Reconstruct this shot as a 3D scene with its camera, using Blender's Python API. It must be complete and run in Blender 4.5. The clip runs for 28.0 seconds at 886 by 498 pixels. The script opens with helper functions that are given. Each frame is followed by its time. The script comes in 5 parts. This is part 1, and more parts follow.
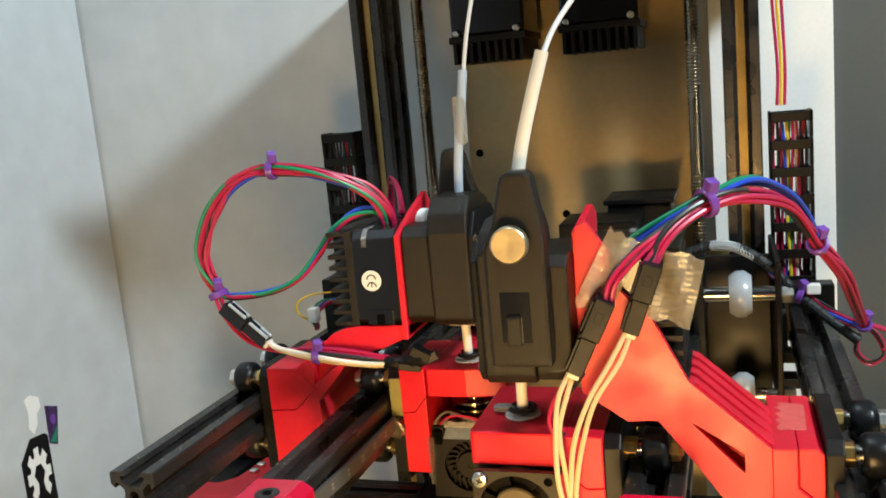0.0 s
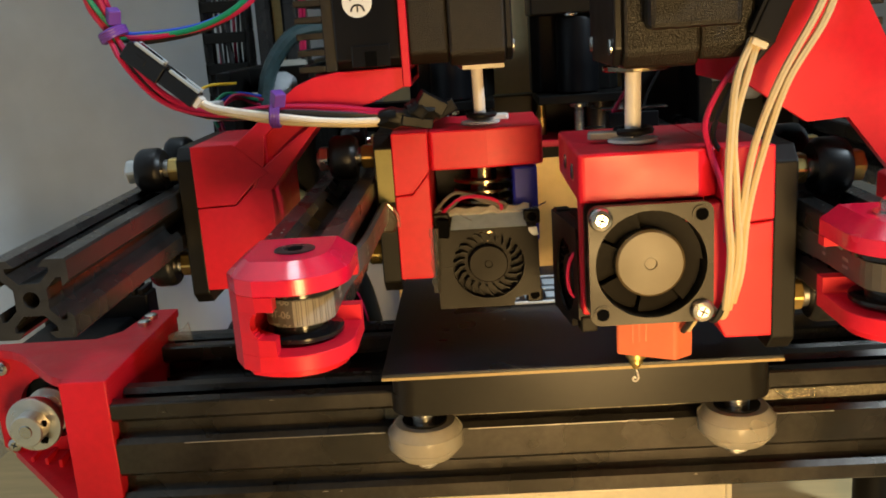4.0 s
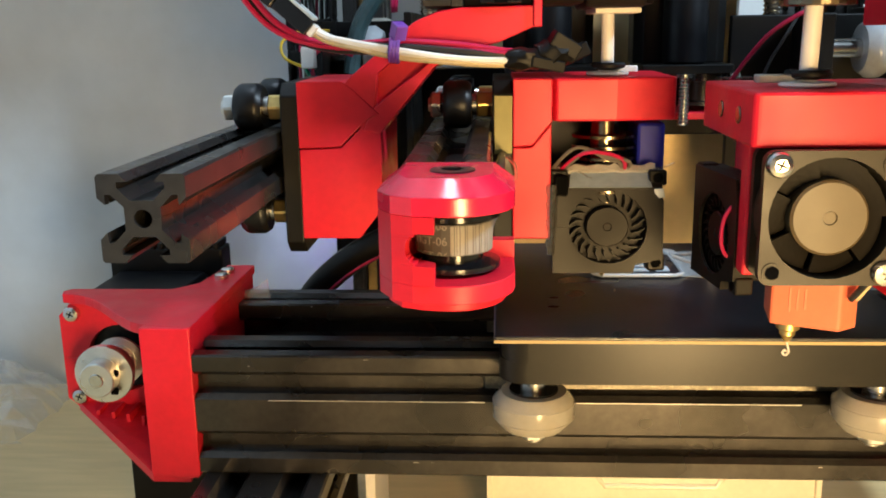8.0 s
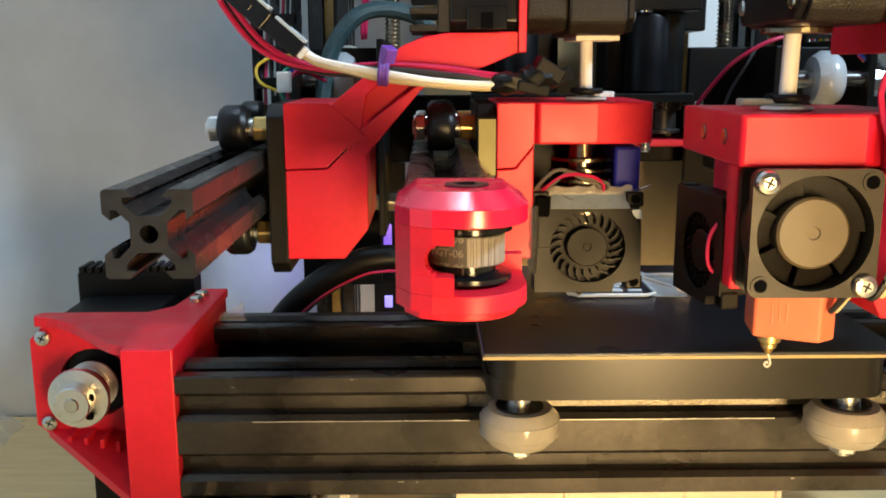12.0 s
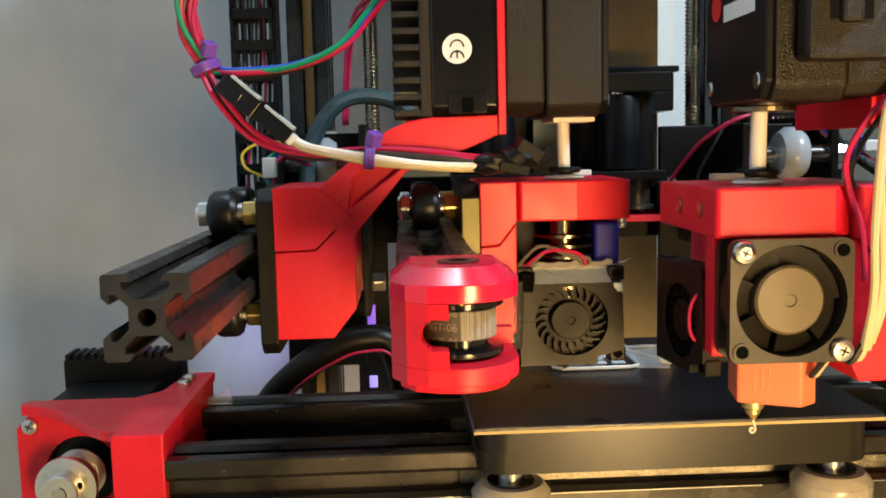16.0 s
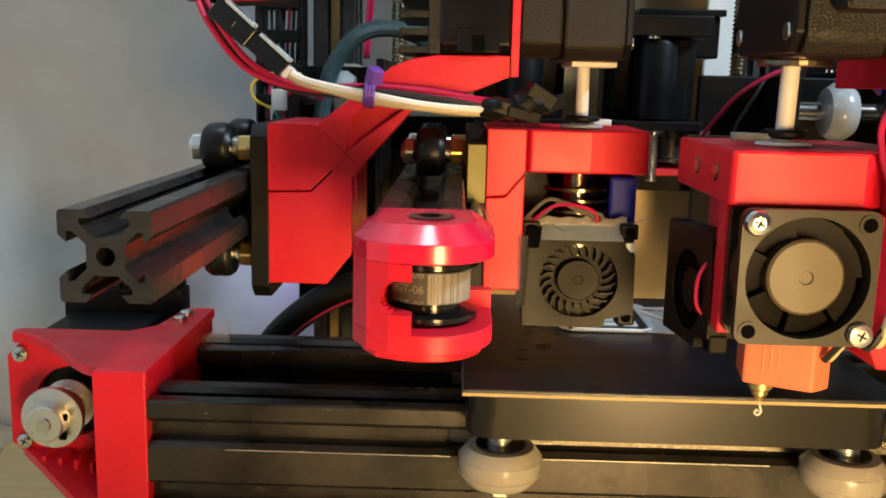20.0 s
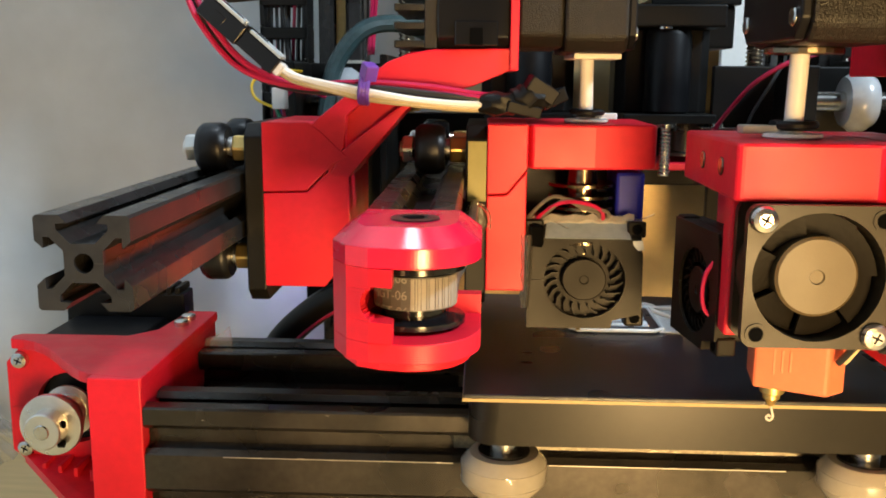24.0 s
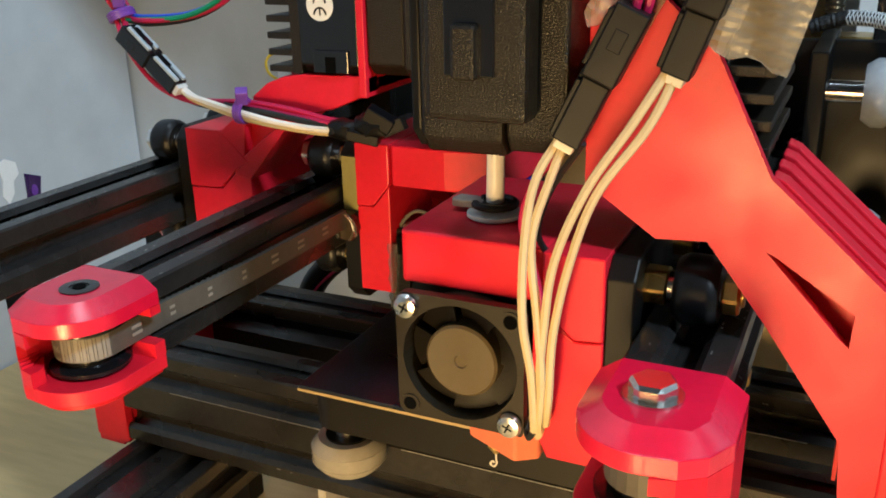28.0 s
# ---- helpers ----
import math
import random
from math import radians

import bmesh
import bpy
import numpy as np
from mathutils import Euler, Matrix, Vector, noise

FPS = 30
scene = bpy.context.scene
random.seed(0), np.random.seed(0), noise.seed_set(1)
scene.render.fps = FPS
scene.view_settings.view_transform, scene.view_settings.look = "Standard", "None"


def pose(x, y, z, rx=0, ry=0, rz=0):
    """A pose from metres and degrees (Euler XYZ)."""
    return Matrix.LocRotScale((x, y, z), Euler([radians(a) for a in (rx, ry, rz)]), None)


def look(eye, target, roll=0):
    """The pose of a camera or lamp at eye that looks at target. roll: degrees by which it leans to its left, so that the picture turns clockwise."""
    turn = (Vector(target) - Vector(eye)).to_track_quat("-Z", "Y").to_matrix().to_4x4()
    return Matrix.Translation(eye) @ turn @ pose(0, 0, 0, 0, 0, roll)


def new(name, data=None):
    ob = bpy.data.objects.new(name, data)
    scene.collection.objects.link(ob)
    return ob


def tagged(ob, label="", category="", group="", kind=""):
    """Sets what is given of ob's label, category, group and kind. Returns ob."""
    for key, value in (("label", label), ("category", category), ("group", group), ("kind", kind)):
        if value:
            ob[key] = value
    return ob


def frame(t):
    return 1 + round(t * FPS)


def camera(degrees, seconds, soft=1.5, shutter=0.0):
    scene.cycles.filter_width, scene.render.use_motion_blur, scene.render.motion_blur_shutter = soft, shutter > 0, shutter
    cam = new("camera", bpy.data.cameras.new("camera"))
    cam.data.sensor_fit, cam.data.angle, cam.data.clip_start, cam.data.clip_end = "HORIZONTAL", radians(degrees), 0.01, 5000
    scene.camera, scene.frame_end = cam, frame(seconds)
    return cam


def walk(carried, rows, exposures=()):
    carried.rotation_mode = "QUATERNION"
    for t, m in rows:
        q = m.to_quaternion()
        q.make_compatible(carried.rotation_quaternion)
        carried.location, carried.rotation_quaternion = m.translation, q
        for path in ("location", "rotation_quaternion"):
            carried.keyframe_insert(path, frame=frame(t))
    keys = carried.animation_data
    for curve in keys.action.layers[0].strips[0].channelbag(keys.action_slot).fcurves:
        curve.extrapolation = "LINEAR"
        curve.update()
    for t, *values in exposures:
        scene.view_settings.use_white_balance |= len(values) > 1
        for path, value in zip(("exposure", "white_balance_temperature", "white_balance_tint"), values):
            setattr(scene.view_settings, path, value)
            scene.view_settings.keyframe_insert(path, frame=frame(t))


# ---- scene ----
cam = camera(52.0, 28.0, soft=1.8)
# seconds, eye in metres, yaw to the left, pitch up, roll
ROWS = [
    (0.0, 0.2447, -0.3506, 0.2739, 17.98, -9.96, -5.21),
    (0.5, 0.2331, -0.3363, 0.2543, 17.90, -11.07, -5.97),
    (1.0, 0.2161, -0.3190, 0.2403, 15.17, -12.30, -6.77),
    (1.5, 0.1979, -0.3038, 0.2232, 10.77, -13.42, -6.55),
    (2.0, 0.1862, -0.2954, 0.2164, 5.51, -14.38, -6.08),
    (2.5, 0.1718, -0.2868, 0.2082, 4.62, -15.48, -5.79),
    (3.0, 0.1570, -0.2791, 0.2025, 3.89, -16.01, -5.10),
    (3.5, 0.1433, -0.2798, 0.1963, 2.61, -14.46, -4.84),
    (4.0, 0.1277, -0.2792, 0.1866, 2.47, -13.94, -3.91),
    (4.5, 0.1201, -0.2787, 0.1795, 1.96, -13.25, -3.50),
    (6.5, 0.1012, -0.2622, 0.1643, 3.10, -13.04, -1.71),
    (7.0, 0.0984, -0.2596, 0.1664, 3.48, -13.07, -1.24),
    (7.5, 0.0975, -0.2621, 0.1675, 3.42, -13.60, -1.06),
    (8.0, 0.0957, -0.2627, 0.1672, 3.49, -13.49, -0.89),
    (8.5, 0.0957, -0.2624, 0.1671, 3.40, -13.71, -0.82),
    (9.0, 0.0944, -0.2639, 0.1677, 3.51, -13.76, -0.65),
    (9.5, 0.0945, -0.2645, 0.1677, 3.41, -13.83, -0.63),
    (10.0, 0.0971, -0.2642, 0.1673, 3.20, -13.50, -0.70),
    (10.5, 0.0918, -0.2653, 0.1670, 2.24, -13.18, -0.42),
    (11.0, 0.0870, -0.2668, 0.1656, 1.22, -12.55, -0.17),
    (11.5, 0.0830, -0.2678, 0.1648, 0.08, -11.91, -0.28),
    (12.0, 0.0798, -0.2682, 0.1644, -0.83, -11.46, -0.13),
    (12.5, 0.0800, -0.2691, 0.1644, -1.51, -10.84, -0.31),
    (13.0, 0.0797, -0.2729, 0.1641, -1.63, -9.32, -1.13),
    (13.5, 0.0787, -0.2763, 0.1632, -1.44, -7.71, -1.79),
    (15.5, 0.0741, -0.2750, 0.1650, -2.47, -5.95, -1.64),
    (16.0, 0.0761, -0.2747, 0.1645, -2.46, -6.39, -1.32),
    (16.5, 0.0770, -0.2741, 0.1644, -2.38, -6.26, -0.75),
    (17.0, 0.0760, -0.2718, 0.1651, -2.39, -6.81, -0.00),
    (17.5, 0.0822, -0.2661, 0.1655, -2.15, -7.61, 0.84),
    (18.0, 0.0850, -0.2682, 0.1639, -1.84, -7.89, 1.47),
    (18.5, 0.0893, -0.2637, 0.1639, -1.07, -8.93, 1.54),
    (19.0, 0.0908, -0.2606, 0.1660, -0.30, -9.47, 1.48),
    (19.5, 0.0893, -0.2573, 0.1666, -0.20, -10.16, 1.63),
    (20.0, 0.0917, -0.2582, 0.1660, 0.74, -10.38, 1.42),
    (20.5, 0.0946, -0.2555, 0.1649, 1.48, -10.42, 1.20),
    (21.0, 0.0939, -0.2556, 0.1650, 1.84, -10.23, 1.28),
    (21.5, 0.0942, -0.2545, 0.1644, 1.81, -10.04, 1.32),
    (23.5, 0.0981, -0.2499, 0.1663, 2.46, -10.47, 0.70),
    (24.0, 0.0989, -0.2496, 0.1658, 2.37, -10.64, 0.46),
    (24.5, 0.1026, -0.2482, 0.1647, 1.62, -10.97, 0.59),
    (25.0, 0.1143, -0.2471, 0.1615, 2.40, -10.96, 0.12),
    (25.5, 0.1262, -0.2437, 0.1592, 4.56, -11.12, -0.76),
    (26.0, 0.1313, -0.2402, 0.1566, 6.41, -11.56, -0.95),
    (26.5, 0.1410, -0.2369, 0.1575, 8.57, -12.23, -0.71),
    (27.0, 0.1672, -0.2352, 0.1733, 12.08, -13.65, -0.86),
    (27.5, 0.2009, -0.2318, 0.1878, 17.46, -15.99, -0.89),
    (28.0, 0.2432, -0.2253, 0.2177, 25.31, -19.99, -1.22),
]


def eye_pose(x, y, z, yaw, pitch, roll):
    a, p = radians(yaw), radians(pitch)
    ahead = Vector((-math.sin(a) * math.cos(p), math.cos(a) * math.cos(p), math.sin(p)))
    return look((x, y, z), Vector((x, y, z)) + ahead, roll)


EXPOSURES = [(0.0, -0.17, 7200, 8), (1.0, -0.32, 7100, 7), (2.0, -0.72, 7300, 8), (3.0, -0.72, 7200, 9), (4.5, -0.52, 6500, 8), (7.0, -0.07, 6200, 8), (13.0, -0.02, 6100, 8), (16.0, -0.12, 6600, 8), (18.0, 0.03, 6400, 6), (20.0, -0.22, 6600, 9), (21.0, -0.02, 6300, 7), (24.0, 0.06, 6700, 10), (25.0, -0.10, 6700, 12), (26.5, -0.22, 6700, 13), (28.0, -0.52, 6300, 8)]
walk(cam, [(t, eye_pose(*r)) for t, *r in ROWS], EXPOSURES)

# ---- world and lamps ----
world = bpy.data.worlds.new("room_air")
world.use_nodes = True
world.node_tree.nodes["Background"].inputs[0].default_value = (0.6, 0.7, 0.85, 1)
world.node_tree.nodes["Background"].inputs[1].default_value = 0.01
scene.world = world
MM = 0.001


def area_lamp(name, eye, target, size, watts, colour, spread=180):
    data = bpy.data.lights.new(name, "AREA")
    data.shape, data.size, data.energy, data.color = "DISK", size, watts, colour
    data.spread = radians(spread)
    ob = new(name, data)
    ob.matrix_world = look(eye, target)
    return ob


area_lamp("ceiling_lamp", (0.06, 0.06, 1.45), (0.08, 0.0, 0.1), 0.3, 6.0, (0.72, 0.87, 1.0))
area_lamp("window_lamp", (0.90, -0.35, 0.911), (0.0, 0.15, 0.2), 0.14, 19.0, (0.70, 0.86, 1.0))
bar_lamp = area_lamp("desk_lamp", (0.21, -0.42, 0.045), (0.17, 0.0, 0.03), 0.08, 1.0, (1.0, 0.64, 0.26), 90)
bar_lamp.data.shape, bar_lamp.data.size_y = "RECTANGLE", 0.18


# ---- materials ----
def material(name, colour, rough=0.5, metal=0.0, grain=400.0, vary=0.12, bump=0.1, bump_scale=1500.0, coarse=40.0,
             stretch=None, spec=0.5, transmission=0.0, alpha=1.0, layers=0.0, sheen=0.0, rough_vary=0.1):
    m = bpy.data.materials.new(name)
    m.use_nodes = True
    nt = m.node_tree
    n, l = nt.nodes, nt.links
    bs = n["Principled BSDF"]
    bs.inputs["Roughness"].default_value = rough
    bs.inputs["Metallic"].default_value = metal
    bs.inputs["Specular IOR Level"].default_value = spec
    bs.inputs["Transmission Weight"].default_value = transmission
    bs.inputs["Alpha"].default_value = alpha
    tc = n.new("ShaderNodeTexCoord")
    src = tc.outputs["Object"]
    if stretch:
        mp = n.new("ShaderNodeMapping")
        mp.inputs["Scale"].default_value = stretch
        l.new(src, mp.inputs["Vector"])
        src = mp.outputs["Vector"]
    fine, big = n.new("ShaderNodeTexNoise"), n.new("ShaderNodeTexNoise")
    fine.inputs["Scale"].default_value, big.inputs["Scale"].default_value = grain, coarse
    fine.inputs["Detail"].default_value = 4
    for tex in (fine, big):
        l.new(src, tex.inputs["Vector"])
    mix = n.new("ShaderNodeMath")
    mix.operation = "ADD"
    l.new(fine.outputs["Fac"], mix.inputs[0])
    l.new(big.outputs["Fac"], mix.inputs[1])
    ramp = n.new("ShaderNodeMapRange")
    ramp.inputs["From Min"].default_value, ramp.inputs["From Max"].default_value = 0.6, 1.4
    ramp.inputs["To Min"].default_value, ramp.inputs["To Max"].default_value = 1 - vary, 1 + vary
    l.new(mix.outputs[0], ramp.inputs["Value"])
    tint = n.new("ShaderNodeVectorMath")
    tint.operation = "SCALE"
    tint.inputs[0].default_value = colour
    l.new(ramp.outputs[0], tint.inputs["Scale"])
    l.new(tint.outputs[0], bs.inputs["Base Color"])
    rr = n.new("ShaderNodeMapRange")
    rr.inputs["From Min"].default_value, rr.inputs["From Max"].default_value = 0.3, 0.7
    rr.inputs["To Min"].default_value, rr.inputs["To Max"].default_value = max(0.02, rough - rough_vary), min(1.0, rough + rough_vary)
    l.new(big.outputs["Fac"], rr.inputs["Value"])
    l.new(rr.outputs[0], bs.inputs["Roughness"])
    if bump > 0:
        bt = n.new("ShaderNodeTexNoise")
        bt.inputs["Scale"].default_value = bump_scale
        l.new(src, bt.inputs["Vector"])
        height = bt.outputs["Fac"]
        if layers:
            wave = n.new("ShaderNodeTexWave")
            wave.bands_direction = "Z"
            wave.inputs["Scale"].default_value = layers
            wave.inputs["Distortion"].default_value = 0.4
            wave.inputs["Detail"].default_value = 1.0
            l.new(tc.outputs["Object"], wave.inputs["Vector"])
            add = n.new("ShaderNodeMath")
            add.operation = "MULTIPLY_ADD"
            add.inputs[1].default_value = 0.9
            l.new(wave.outputs["Fac"], add.inputs[0])
            l.new(height, add.inputs[2])
            height = add.outputs[0]
        bp = n.new("ShaderNodeBump")
        bp.inputs["Strength"].default_value, bp.inputs["Distance"].default_value = bump, 0.0003
        l.new(height, bp.inputs["Height"])
        l.new(bp.outputs[0], bs.inputs["Normal"])
    return m


RED = material("red_printed_plastic", (0.66, 0.011, 0.030), 0.39, spec=0.34, layers=800.0, bump=0.07, bump_scale=900, vary=0.10, coarse=60)
CAPRED = material("glossy_red_print", (0.66, 0.006, 0.04), 0.25, spec=0.85, bump=0.05, bump_scale=900, vary=0.10, coarse=60, rough_vary=0.05)
DARKMETAL = material("darkened_metal", (0.20, 0.16, 0.11), 0.24, 1.0, bump=0.05, vary=0.15)
ANOD = material("black_anodised_aluminium", (0.060, 0.056, 0.053), 0.29, 0.72, bump=0.12, bump_scale=2500, vary=0.25, coarse=50)
RAILSKIN = material("rough_black_anodising", (0.056, 0.051, 0.046), 0.30, 0.72, bump=0.15, bump_scale=2500, vary=0.25, coarse=50)
BLACK = material("black_plastic", (0.004, 0.004, 0.005), 0.42, spec=0.22, bump=0.08, vary=0.2)
MATT = material("matt_black_plastic", (0.005, 0.0045, 0.004), 0.44, spec=0.22, bump=0.05, bump_scale=4000, vary=0.2)
# Black plastic; the warm lamp's brown is mixed into the base colour.
TEXTURED = material("textured_black_plastic", (0.010, 0.0075, 0.0045), 0.38, spec=0.34, bump=0.9, bump_scale=2600, vary=0.4)
GLOSSY = material("glossy_black_plastic", (0.008, 0.008, 0.009), 0.16, bump=0.02, vary=0.1, rough_vary=0.05)
STEEL = material("bright_steel", (0.62, 0.6, 0.57), 0.24, 1.0, bump=0.05, vary=0.12)
ALU = material("machined_aluminium", (0.72, 0.7, 0.66), 0.34, 1.0, bump=0.08, vary=0.08, coarse=120)
BRASS = material("brass", (0.72, 0.50, 0.18), 0.32, 1.0, bump=0.04, vary=0.12)
DULLBRASS = material("worn_brass", (0.42, 0.35, 0.24), 0.42, 1.0, bump=0.08, vary=0.2)
PTFE = material("white_tubing", (0.66, 0.63, 0.60), 0.4, bump=0.02, vary=0.05, spec=0.4)
CREAM = material("cream_wire_sleeve", (0.58, 0.46, 0.27), 0.55, bump=0.2, vary=0.08)
WHITE = material("white_plastic", (0.8, 0.79, 0.76), 0.4, bump=0.03, vary=0.05)
MILKY = material("milky_polycarbonate", (0.68, 0.63, 0.54), 0.2, bump=0.12, vary=0.08, transmission=0.55)
POM = material("black_wheel_plastic", (0.006, 0.006, 0.007), 0.34, spec=0.3, bump=0.03, vary=0.15)
SOCK = material("salmon_silicone", (0.72, 0.17, 0.085), 0.55, bump=0.12, vary=0.08)
BLUE = material("blue_plastic", (0.015, 0.02, 0.36), 0.5, spec=0.3, bump=0.03, vary=0.1)
PURPLE = material("purple_nylon", (0.16, 0.05, 0.34), 0.35, bump=0.03, vary=0.12)
W_RED = material("red_wire", (0.45, 0.009, 0.065), 0.4, bump=0.03, vary=0.1)
W_BLACK = material("black_wire", (0.012, 0.012, 0.013), 0.4, bump=0.03, vary=0.1)
W_BLUE = material("blue_wire", (0.01, 0.06, 0.5), 0.4, bump=0.03, vary=0.1)
W_GREEN = material("green_wire", (0.0, 0.22, 0.11), 0.4, bump=0.03, vary=0.1)
W_YELLOW = material("yellow_wire", (0.75, 0.5, 0.03), 0.4, bump=0.03, vary=0.1)
W_WHITE = material("white_wire", (0.78, 0.74, 0.68), 0.45, bump=0.03, vary=0.08)
GLUE = material("hot_glue", (0.95, 0.92, 0.86), 0.1, bump=0.5, bump_scale=350, vary=0.05, transmission=0.95)
TAPE = material("clear_tape", (0.66, 0.58, 0.45), 0.2, bump=0.5, bump_scale=500, vary=0.25, coarse=90, transmission=0.6, alpha=0.55)
FILM = material("clear_film", (0.85, 0.86, 0.86), 0.15, bump=0.8, bump_scale=120, vary=0.1, transmission=0.7, alpha=0.4)
WALL = material("painted_wall", (0.54, 0.575, 0.60), 0.8, bump=0.25, bump_scale=260, grain=45, coarse=7, vary=0.09)
# The warm lamp's gold reflection is mixed into the panel's base colour.
PANEL = material("brushed_panel", (0.60, 0.46, 0.25), 0.42, 0.8, bump=0.05, grain=200, coarse=9, vary=0.08, rough_vary=0.03)
BOARD = material("white_board", (0.9, 0.9, 0.89), 0.6, bump=0.05, coarse=12, vary=0.04)
# Unseen far walls and ceiling: dark colour stands in for an unlit room.
ROOM = material("darkened_room_paint", (0.10, 0.10, 0.10), 0.9, bump=0.1, coarse=3, vary=0.06)
GREY = material("grey_painted_panel", (0.085, 0.09, 0.088), 0.7, bump=0.1, coarse=8, vary=0.06)
WOOD = material("pale_desk_laminate", (0.60, 0.43, 0.20), 0.5, bump=0.1, grain=30, coarse=6, vary=0.16, stretch=(1, 6, 6))
BEDTOP = material("black_build_surface", (0.015, 0.018, 0.024), 0.30, bump=0.25, bump_scale=2200, vary=0.3, coarse=30, rough_vary=0.04)
TAN = material("raw_board_edge", (0.45, 0.33, 0.16), 0.6, bump=0.1, vary=0.15)
TIN = material("brushed_tin", (0.88, 0.83, 0.70), 0.36, 0.1, bump=0.05, vary=0.06, coarse=25)
BELT = material("rubber_belt", (0.075, 0.068, 0.058), 0.42, bump=0.15, vary=0.15)
BELTPRINT = material("belt_print", (0.23, 0.21, 0.18), 0.6, bump=0.0, vary=0.1)
LABEL = material("label_print_white", (0.8, 0.79, 0.75), 0.5, bump=0.02, vary=0.04)
LOGO = material("label_print_red", (0.7, 0.02, 0.02), 0.45, bump=0.02, vary=0.04)
CLEAR = material("clear_film_strip", (0.85, 0.86, 0.86), 0.12, bump=0.5, bump_scale=500, vary=0.1, coarse=90, transmission=0.9, alpha=0.3)
FOIL = material("window_blue_film", (0.24, 0.29, 0.34), 0.22, bump=0.2, bump_scale=600, vary=0.2)
TRAY = material("satin_black_sheet", (0.013, 0.011, 0.008), 0.32, spec=0.38, bump=0.05, vary=0.2, coarse=25, rough_vary=0.03)
# Both fan plastics are black, tinted brown for the lamp's light on them.
FANPLASTIC = material("dark_fan_plastic", (0.018, 0.013, 0.007), 0.40, spec=0.34, bump=0.1, bump_scale=1500, vary=0.2)
BLOWERPLASTIC = material("lamp_browned_plastic", (0.007, 0.005, 0.0028), 0.48, spec=0.22, bump=0.1, bump_scale=1500, vary=0.2)
BLADE = material("dull_fan_blade", (0.006, 0.0045, 0.0028), 0.5, spec=0.16, bump=0.05, vary=0.15)
# Dimmer, cooler copy of MILKY: shade in the colour of the lift wheels.
GREYMILK = material("shade_grey_polycarbonate", (0.50, 0.53, 0.56), 0.24, bump=0.12, vary=0.1, transmission=0.25)
SCREWSTEEL = material("oiled_screw_steel", (0.36, 0.31, 0.24), 0.26, 1.0, bump=0.05, vary=0.15)
GLINT = material("slot_reflection_gold", (0.40, 0.29, 0.12), 0.4, 0.7, bump=0.1, vary=0.15)
GREYWIRE = material("grey_wire_sleeve", (0.13, 0.11, 0.09), 0.45, bump=0.05, vary=0.1)
BEAD = material("milky_glue_bead", (0.80, 0.74, 0.66), 0.14, bump=0.9, bump_scale=500, vary=0.1, transmission=0.55)
HAZE = material("glint_and_worn_grey", (0.42, 0.47, 0.50), 0.22, bump=0.1, vary=0.2)
PATCH = material("sheen_red_plastic", (0.74, 0.10, 0.09), 0.28, bump=0.2, vary=0.15)
CLIP = material("brown_clip_plastic", (0.035, 0.022, 0.012), 0.26, bump=0.4, bump_scale=600, vary=0.4)
OLIVE = material("olive_plate_edge", (0.26, 0.23, 0.08), 0.5, 0.1, bump=0.1, vary=0.1)


# ---- mesh tools, in millimetres ----
def join(bm, tmp, smooth=False):
    at = [bm.verts.new(v.co) for v in tmp.verts]
    tmp.verts.index_update()
    for f in tmp.faces:
        g = bm.faces.new([at[v.index] for v in f.verts])
        g.smooth = smooth or f.smooth
    tmp.free()
    return bm


def axis_place(p, h, axis):
    u, v = p
    return {"x": (h, u, v), "y": (u, h, v), "z": (u, v, h)}[axis]


def prism(bm, pts, axis, a, b, bev=0.0, seg=2, smooth_sides=False):
    tmp = bmesh.new()
    lo = [tmp.verts.new(axis_place(p, a, axis)) for p in pts]
    hi = [tmp.verts.new(axis_place(p, b, axis)) for p in pts]
    tmp.faces.new(lo)
    tmp.faces.new(hi[::-1])
    n = len(pts)
    for i in range(n):
        f = tmp.faces.new((lo[i], hi[i], hi[(i + 1) % n], lo[(i + 1) % n]))
        f.smooth = smooth_sides
    bmesh.ops.recalc_face_normals(tmp, faces=tmp.faces)
    if bev:
        bmesh.ops.bevel(tmp, geom=[e for e in tmp.edges if len(e.link_faces) == 2 and e.calc_face_angle(0) > 0.5], offset=bev,
                        segments=seg, profile=0.5, affect="EDGES", clamp_overlap=True)
    return join(bm, tmp)


def box(bm, x0, x1, y0, y1, z0, z1, bev=0.0, seg=2):
    return prism(bm, [(x0, y0), (x1, y0), (x1, y1), (x0, y1)], "z", z0, z1, bev, seg)


def ring(r, n=24, c=(0, 0), start=0.0):
    return [(c[0] + r * math.cos(start + 2 * math.pi * i / n), c[1] + r * math.sin(start + 2 * math.pi * i / n)) for i in range(n)]


def cyl(bm, c, r, a, b, axis, n=24, bev=0.0):
    """c: the two coordinates across the axis."""
    return prism(bm, ring(r, n, c), axis, a, b, bev, 1, n > 8)


def lathe(bm, prof, c, axis, n=24):
    """prof: (radius, height) rows along the axis; closed at both ends."""
    rows = []
    for r, h in prof:
        rows.append([bm.verts.new(axis_place(p, h, axis)) for p in ring(max(r, 0.01), n, c)])
    for lo, hi in zip(rows, rows[1:]):
        for i in range(n):
            bm.faces.new((lo[i], lo[(i + 1) % n], hi[(i + 1) % n], hi[i])).smooth = True
    bm.faces.new(rows[0])
    bm.faces.new(rows[-1])
    return bm


